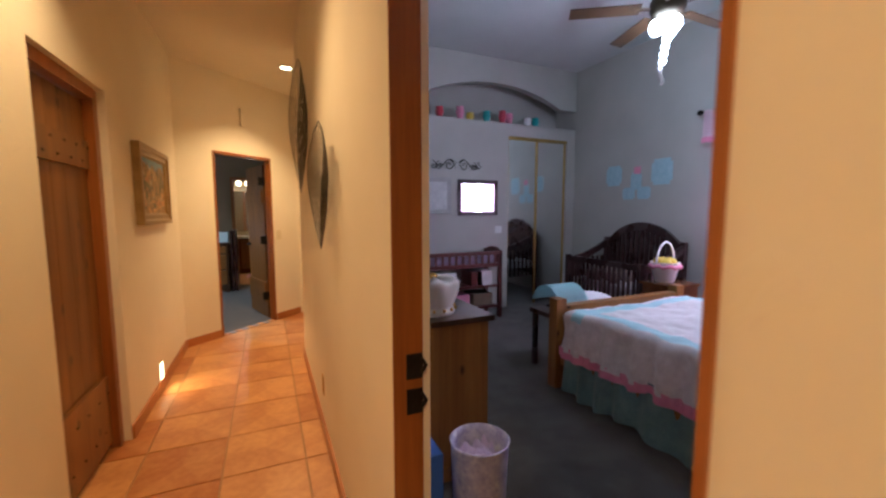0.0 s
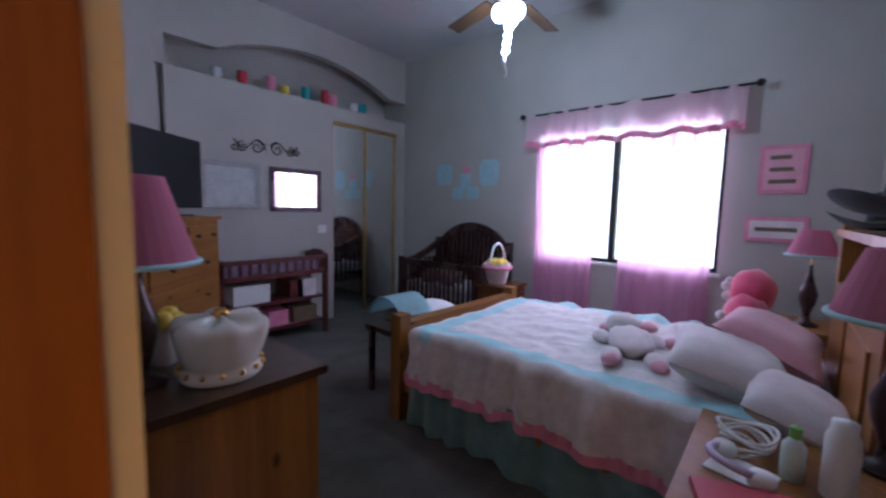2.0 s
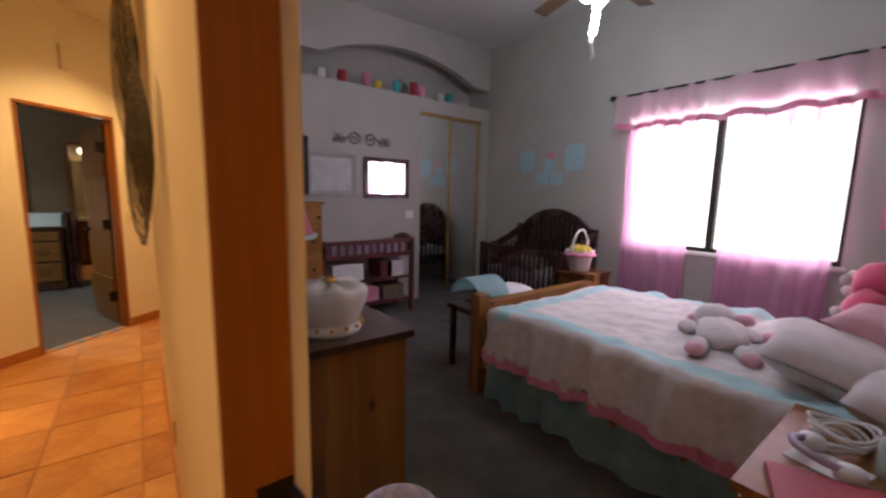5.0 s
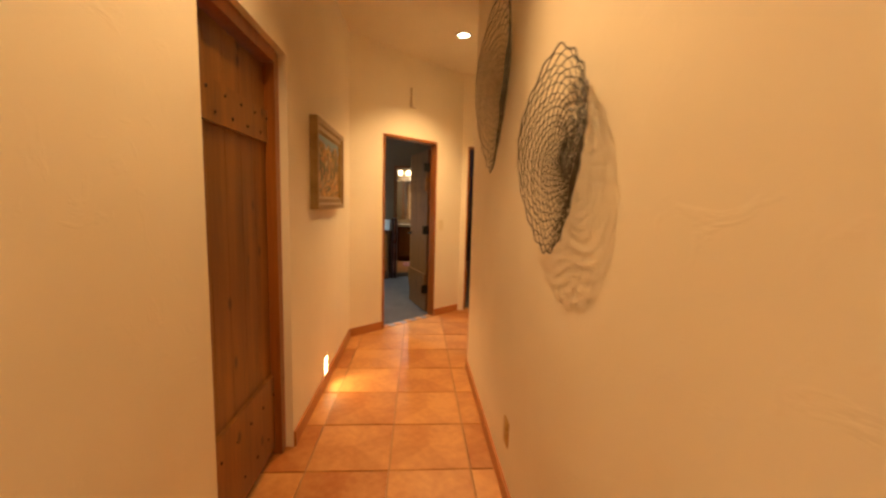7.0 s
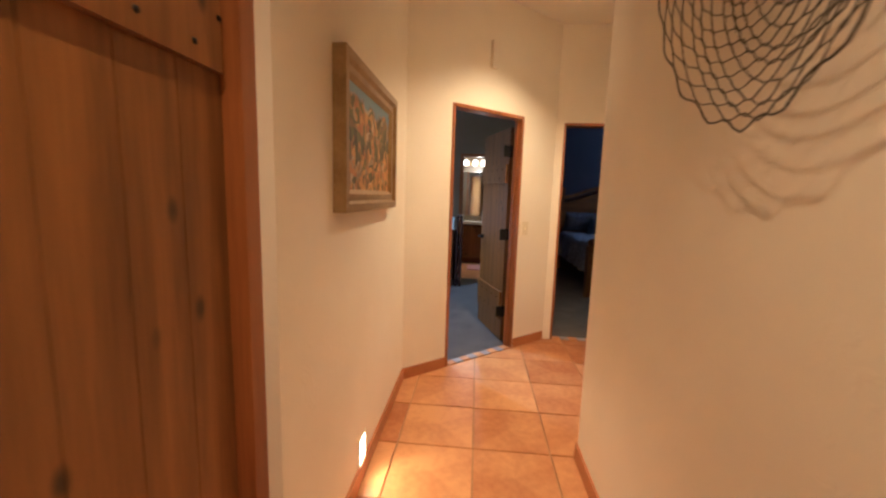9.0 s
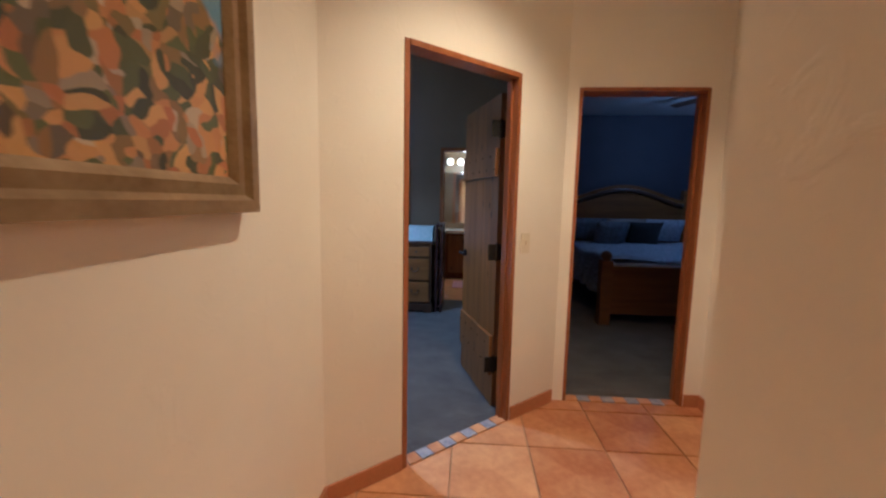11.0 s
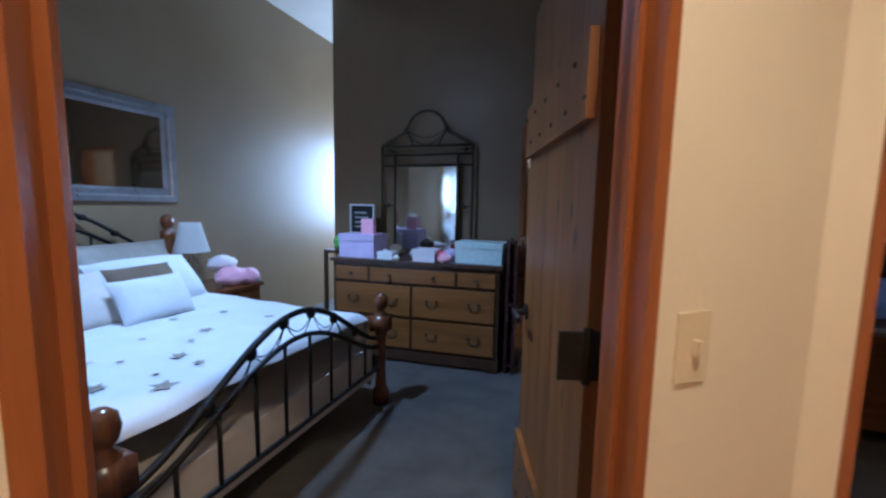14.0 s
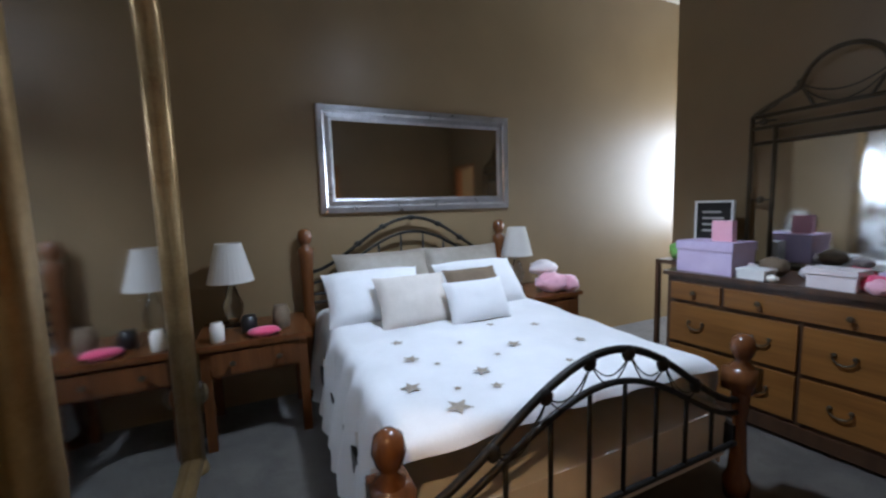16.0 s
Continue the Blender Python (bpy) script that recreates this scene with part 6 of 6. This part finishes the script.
bm = bmesh.new()
b_tube(bm, [(x, 0.0, z) for x, z in arch_pts(W, Hh, 0.55)], 0.045, 8)
b_tube(bm, [(-W, 0, 0.06), (W, 0, 0.06)], 0.038, 8)
part(tm, "frame", bm, GILT, smooth=True)
bm = bmesh.new()
vs = [bm.verts.new((x, -0.012, z)) for x, z in arch_pts(W - 0.01, Hh - 0.01, 0.55)]
f = bm.faces.new(vs)
r = bmesh.ops.extrude_face_region(bm, geom=[f])
for v in [e for e in r["geom"] if isinstance(e, bmesh.types.BMVert)]:
    v.co.y -= 0.012
part(tm, "glass", bm, MIRROR)
bm = bmesh.new()
for x in (-W, W):
    b_lathe(bm, [(0.06, -0.02), (0.055, 0.03), (0.04, 0.07)], 12, at=(x, 0, 0))
part(tm, "feet", bm, GILT, smooth=True)
bm = bmesh.new()
b_blob(bm, -W, 0.045, 0.42, 0.05, 0.04, 0.06, 0, 12)
part(tm, "glass_knob", bm, glass("knob_glass", (0.9, 0.92, 0.92), 0.05), smooth=True)
plate("light_switch", pose(-0.02, 4.40, 1.1, 0, 0, 180), 0.075, 0.12, WHITE, "white light switch beside the doorway", "switch")

# ceiling lamp
cl = thing("ceiling_lamp", pose(-0.45, 5.85, 2.80), "flush ceiling lamp with cool light on a short stem", "ceiling lamp")
bm = bmesh.new()
b_lathe(bm, [(0.002, 0.0), (0.10, 0.01), (0.14, 0.04), (0.13, 0.06)], 22)
part(cl, "bowl", bm, LEDGLOW, smooth=True)
bm = bmesh.new()
b_lathe(bm, [(0.14, 0.062), (0.05, 0.09), (0.015, 0.10), (0.015, 0.56), (0.07, 0.59), (0.075, 0.617)], 18)
part(cl, "stem", bm, BRONZE, smooth=True)

# alcove window
aw = thing("window_2", pose(-1.85, 10.2, 0.9), "bright window at the end of the alcove", "window")
aw["kind"] = "structure"
part(aw, "frame", boxes((0, 1.2, 0.02, 0.08, 0, 0.05), (0, 1.2, 0.02, 0.08, 1.25, 1.3), (0, 0.05, 0.02, 0.08, 0.05, 1.25), (1.15, 1.2, 0.02, 0.08, 0.05, 1.25), (0.58, 0.62, 0.02, 0.08, 0.05, 1.25)), WHITE, 0.004)
structure("backdrop_alcove", boxes((-3.2, 0.8, 11.3, 11.35, 0, 3.2)), DAYGLOW, "bright hazy daylight outside the alcove window", "backdrop")

# ---- bathroom beyond ----
va_ = thing("vanity_cabinet", pose(0.30, 9.60, 0), "orange-brown wooden vanity with white basin top", "vanity")
part(va_, "body", boxes((0, 1.28, 0, 0.55, 0.08, 0.80)), REDWOOD, 0.004)
part(va_, "door", boxes((0.03, 0.40, -0.02, -0.001, 0.12, 0.76)), DOORWOOD, 0.008)
part(va_, "door", boxes((0.44, 0.82, -0.02, -0.001, 0.12, 0.76)), DOORWOOD, 0.008)
part(va_, "door", boxes((0.86, 1.25, -0.02, -0.001, 0.12, 0.76)), DOORWOOD, 0.008)
part(va_, "basin_top", boxes((-0.02, 1.30, -0.03, 0.57, 0.801, 0.85)), CERAMIC, 0.01)
part(va_, "plinth", boxes((0.02, 1.26, 0.05, 0.5, 0, 0.08)), REDWOOD)
bm = bmesh.new()
b_tube(bm, [(0.8, 0.35, 0.85), (0.8, 0.35, 1.0), (0.8, 0.3, 1.05), (0.8, 0.2, 1.03)], 0.014, 8)
part(va_, "tap", bm, CHROME, smooth=True)
bmirr = thing("bathroom_mirror", pose(0.95, 10.2, 1.45), "plain bathroom mirror over the vanity", "mirror")
part(bmirr, "glass", boxes((-0.6, 0.6, -0.012, -0.002, -0.5, 0.42)), MIRROR)
vl = thing("vanity_lamp", pose(1.0, 10.12, 2.05), "lit vanity lamp bar above the mirror", "wall lamp")
part(vl, "bar", boxes((-0.35, 0.35, -0.02, 0.08, -0.03, 0.03)), BRASS, 0.004)
for k in range(4):
    bm = bmesh.new()
    b_blob(bm, -0.27 + 0.18 * k, -0.07, 0.0, 0.055, 0.055, 0.06, 0, 10)
    part(vl, "globe", bm, VANITYGLOW, smooth=True)
bm = bmesh.new()
b_box(bm, 0, 0.7, 0, 0.5, 0, 0.012)
solo("bath_mat", bm, PINKPLUSH, "pinkish bath mat on the bathroom floor", "bath mat", pose(0.85, 8.9, 0.002), bevel=0.004)

# ---- the dark bedroom ----
def oak_bed():
    t = thing("bed", pose(3.60, 7.25, 0.006), "large oak bed with grey patterned quilt", "bed")
    w, L = 1.96, 2.25
    part(t, "footboard", boxes((-0.92, 0.92, 0, 0.06, 0.12, 0.62), (-0.94, 0.94, -0.02, 0.08, 0.62, 0.66)), OAK, 0.01)
    for x in (-0.98, 0.98):
        bm = boxes((x - 0.06, x + 0.06, -0.03, 0.09, 0, 0.72))
        b_blob(bm, x, 0.03, 0.77, 0.06, 0.06, 0.06, 0, 10)
        part(t, "foot_post", bm, OAK)
        bm = boxes((x - 0.05, x + 0.05, L, L + 0.09, 0, 1.58))
        part(t, "head_post", bm, OAK, 0.008)
    bm = bmesh.new()

    def top(u):
        return 1.42 + 0.24 * math.sin(math.pi * u) ** 1.4
    n = 30
    for i in range(n):
        a, b = i / n, (i + 1) / n
        x0, x1 = -0.93 + 1.86 * a, -0.93 + 1.86 * b
        vs = [bm.verts.new(c) for c in ((x0, L + 0.01, 0.3), (x1, L + 0.01, 0.3), (x1, L + 0.01, top(b)), (x0, L + 0.01, top(a)), (x0, L + 0.07, 0.3), (x1, L + 0.07, 0.3), (x1, L + 0.07, top(b)), (x0, L + 0.07, top(a)))]
        for f in ((0, 1, 2, 3), (7, 6, 5, 4), (3, 2, 6, 7)):
            bm.faces.new([vs[k] for k in f])
    part(t, "headboard", bm, OAK)
    bm = bmesh.new()
    b_tube(bm, [(-0.93 + 1.86 * i / 30, L + 0.0, top(i / 30) - 0.09) for i in range(31)], 0.035, 7)
    part(t, "headboard_moulding", bm, DARKWOOD, smooth=True)
    part(t, "mattress", boxes((-0.95, 0.95, 0.08, L, 0.30, 0.68)), SHEET, 0.05)
    bm, g = drape(1.94, L - 0.12, 0.74, 0.40, 0.0, lambda x, y: 0.03 * noise.noise(Vector((x * 2, y * 2, 1))) + 0.01 * noise.noise(Vector((x * 7, y * 7, 1))), 50, 50, 0.05)
    bmesh.ops.transform(bm, matrix=pose(0, L, 0, 0, 0, 180), verts=bm.verts)
    part(t, "quilt", bm, GREYQUILT, smooth=True)


oak_bed()
for x, mt, w in ((2.95, GREYPILLOW, 0.62), (3.55, TAUPE, 0.6), (4.15, GREYQUILT, 0.62), (3.3, GREYPILLOW, 0.5), (3.8, FELT, 0.5)):
    k = 0.14 if w < 0.55 else 0.0
    cushion("pillow", pose(x, 9.28 - k, 0.95 - k * 0.3, 0, 0, 0) @ pose(0, 0, 0, 26), w, 0.40, 0.16, mt, "grey patterned pillow on the oak bed", x)
ns = case_piece("nightstand", pose(4.80, 9.22, 0.006), 0.70, 0.45, 0.82, [(0.55, 0.75, 1), (0.14, 0.53, 1)], OAK, OAK, "oak nightstand beside the oak bed", "nightstand")
shade_lamp("table_lamp", pose(5.12, 9.44, 0.826), 0.20, 0.16, 0.22, 0.38, SHADEWHITE, [(0.07, 0), (0.07, 0.02), (0.03, 0.05), (0.06, 0.16), (0.05, 0.24), (0.018, 0.33), (0.012, 0.40)], CERAMIC, "white table lamp on the oak nightstand")


def scroll_bench():
    t = thing("bench", pose(3.35, 6.75, 0.006), "dark carved bench at the foot of the oak bed", "bench")
    bm = bmesh.new()
    b_grid(bm, 30, 6, lambda u, v: Vector((1.2 * u, 0.42 * v, 0.44 + 0.22 * abs(2 * u - 1) ** 2.2)))
    bmesh.ops.solidify(bm, geom=bm.faces[:], thickness=0.07)
    part(t, "seat", bm, ESPRESSO, smooth=True)
    for y in (0.02, 0.40):
        bm = bmesh.new()
        b_tube(bm, [(1.2 * i / 24, y, 0.10 + 0.34 * math.sin(math.pi * i / 24) - 0.08) for i in range(25)], 0.03, 7)
        part(t, "curved_leg", bm, ESPRESSO, smooth=True)
    part(t, "foot", boxes((-0.03, 0.05, 0, 0.42, 0, 0.06), (1.15, 1.23, 0, 0.42, 0, 0.06)), ESPRESSO, 0.01)


scroll_bench()
cushion("folded_clothes", pose(4.05, 6.93, 0.56, 90, 0, 10), 0.42, 0.3, 0.09, LILAC, "lilac folded clothes on the bench", 3, "clothes")
ceiling_fan(pose(4.14, 8.0, 2.54), 0.26, 4, DARKWOOD, BLUEGLOW, "dark ceiling fan with cool bright lamp", 0.4, False)


# ---- terracotta floor tiles ----
tile_mesh = tile_piece()
hall_floor = bpy.data.objects["floor_hall"]
for j in range(-6, 13):
    for i in range(0, 7):
        tx, ty = 0.40 + 0.42 * i, 0.50 + 0.42 * j
        if tx > 1.75 and ty - tx < 1.8:
            continue
        if tx > 2.85 or ty > 5.7 or ty - tx > 4.25 or (ty < 3.3 and tx > 1.7):
            continue
        o = new("tile", tile_mesh)
        o.parent = hall_floor
        o.location = (tx, ty, 0.0008 * random.uniform(-1, 1) - 0.001)
        o.rotation_euler = (radians(random.uniform(-0.12, 0.12)), radians(random.uniform(-0.12, 0.12)), radians(random.choice((0, 90, 180, 270)) + random.uniform(-0.4, 0.4)))
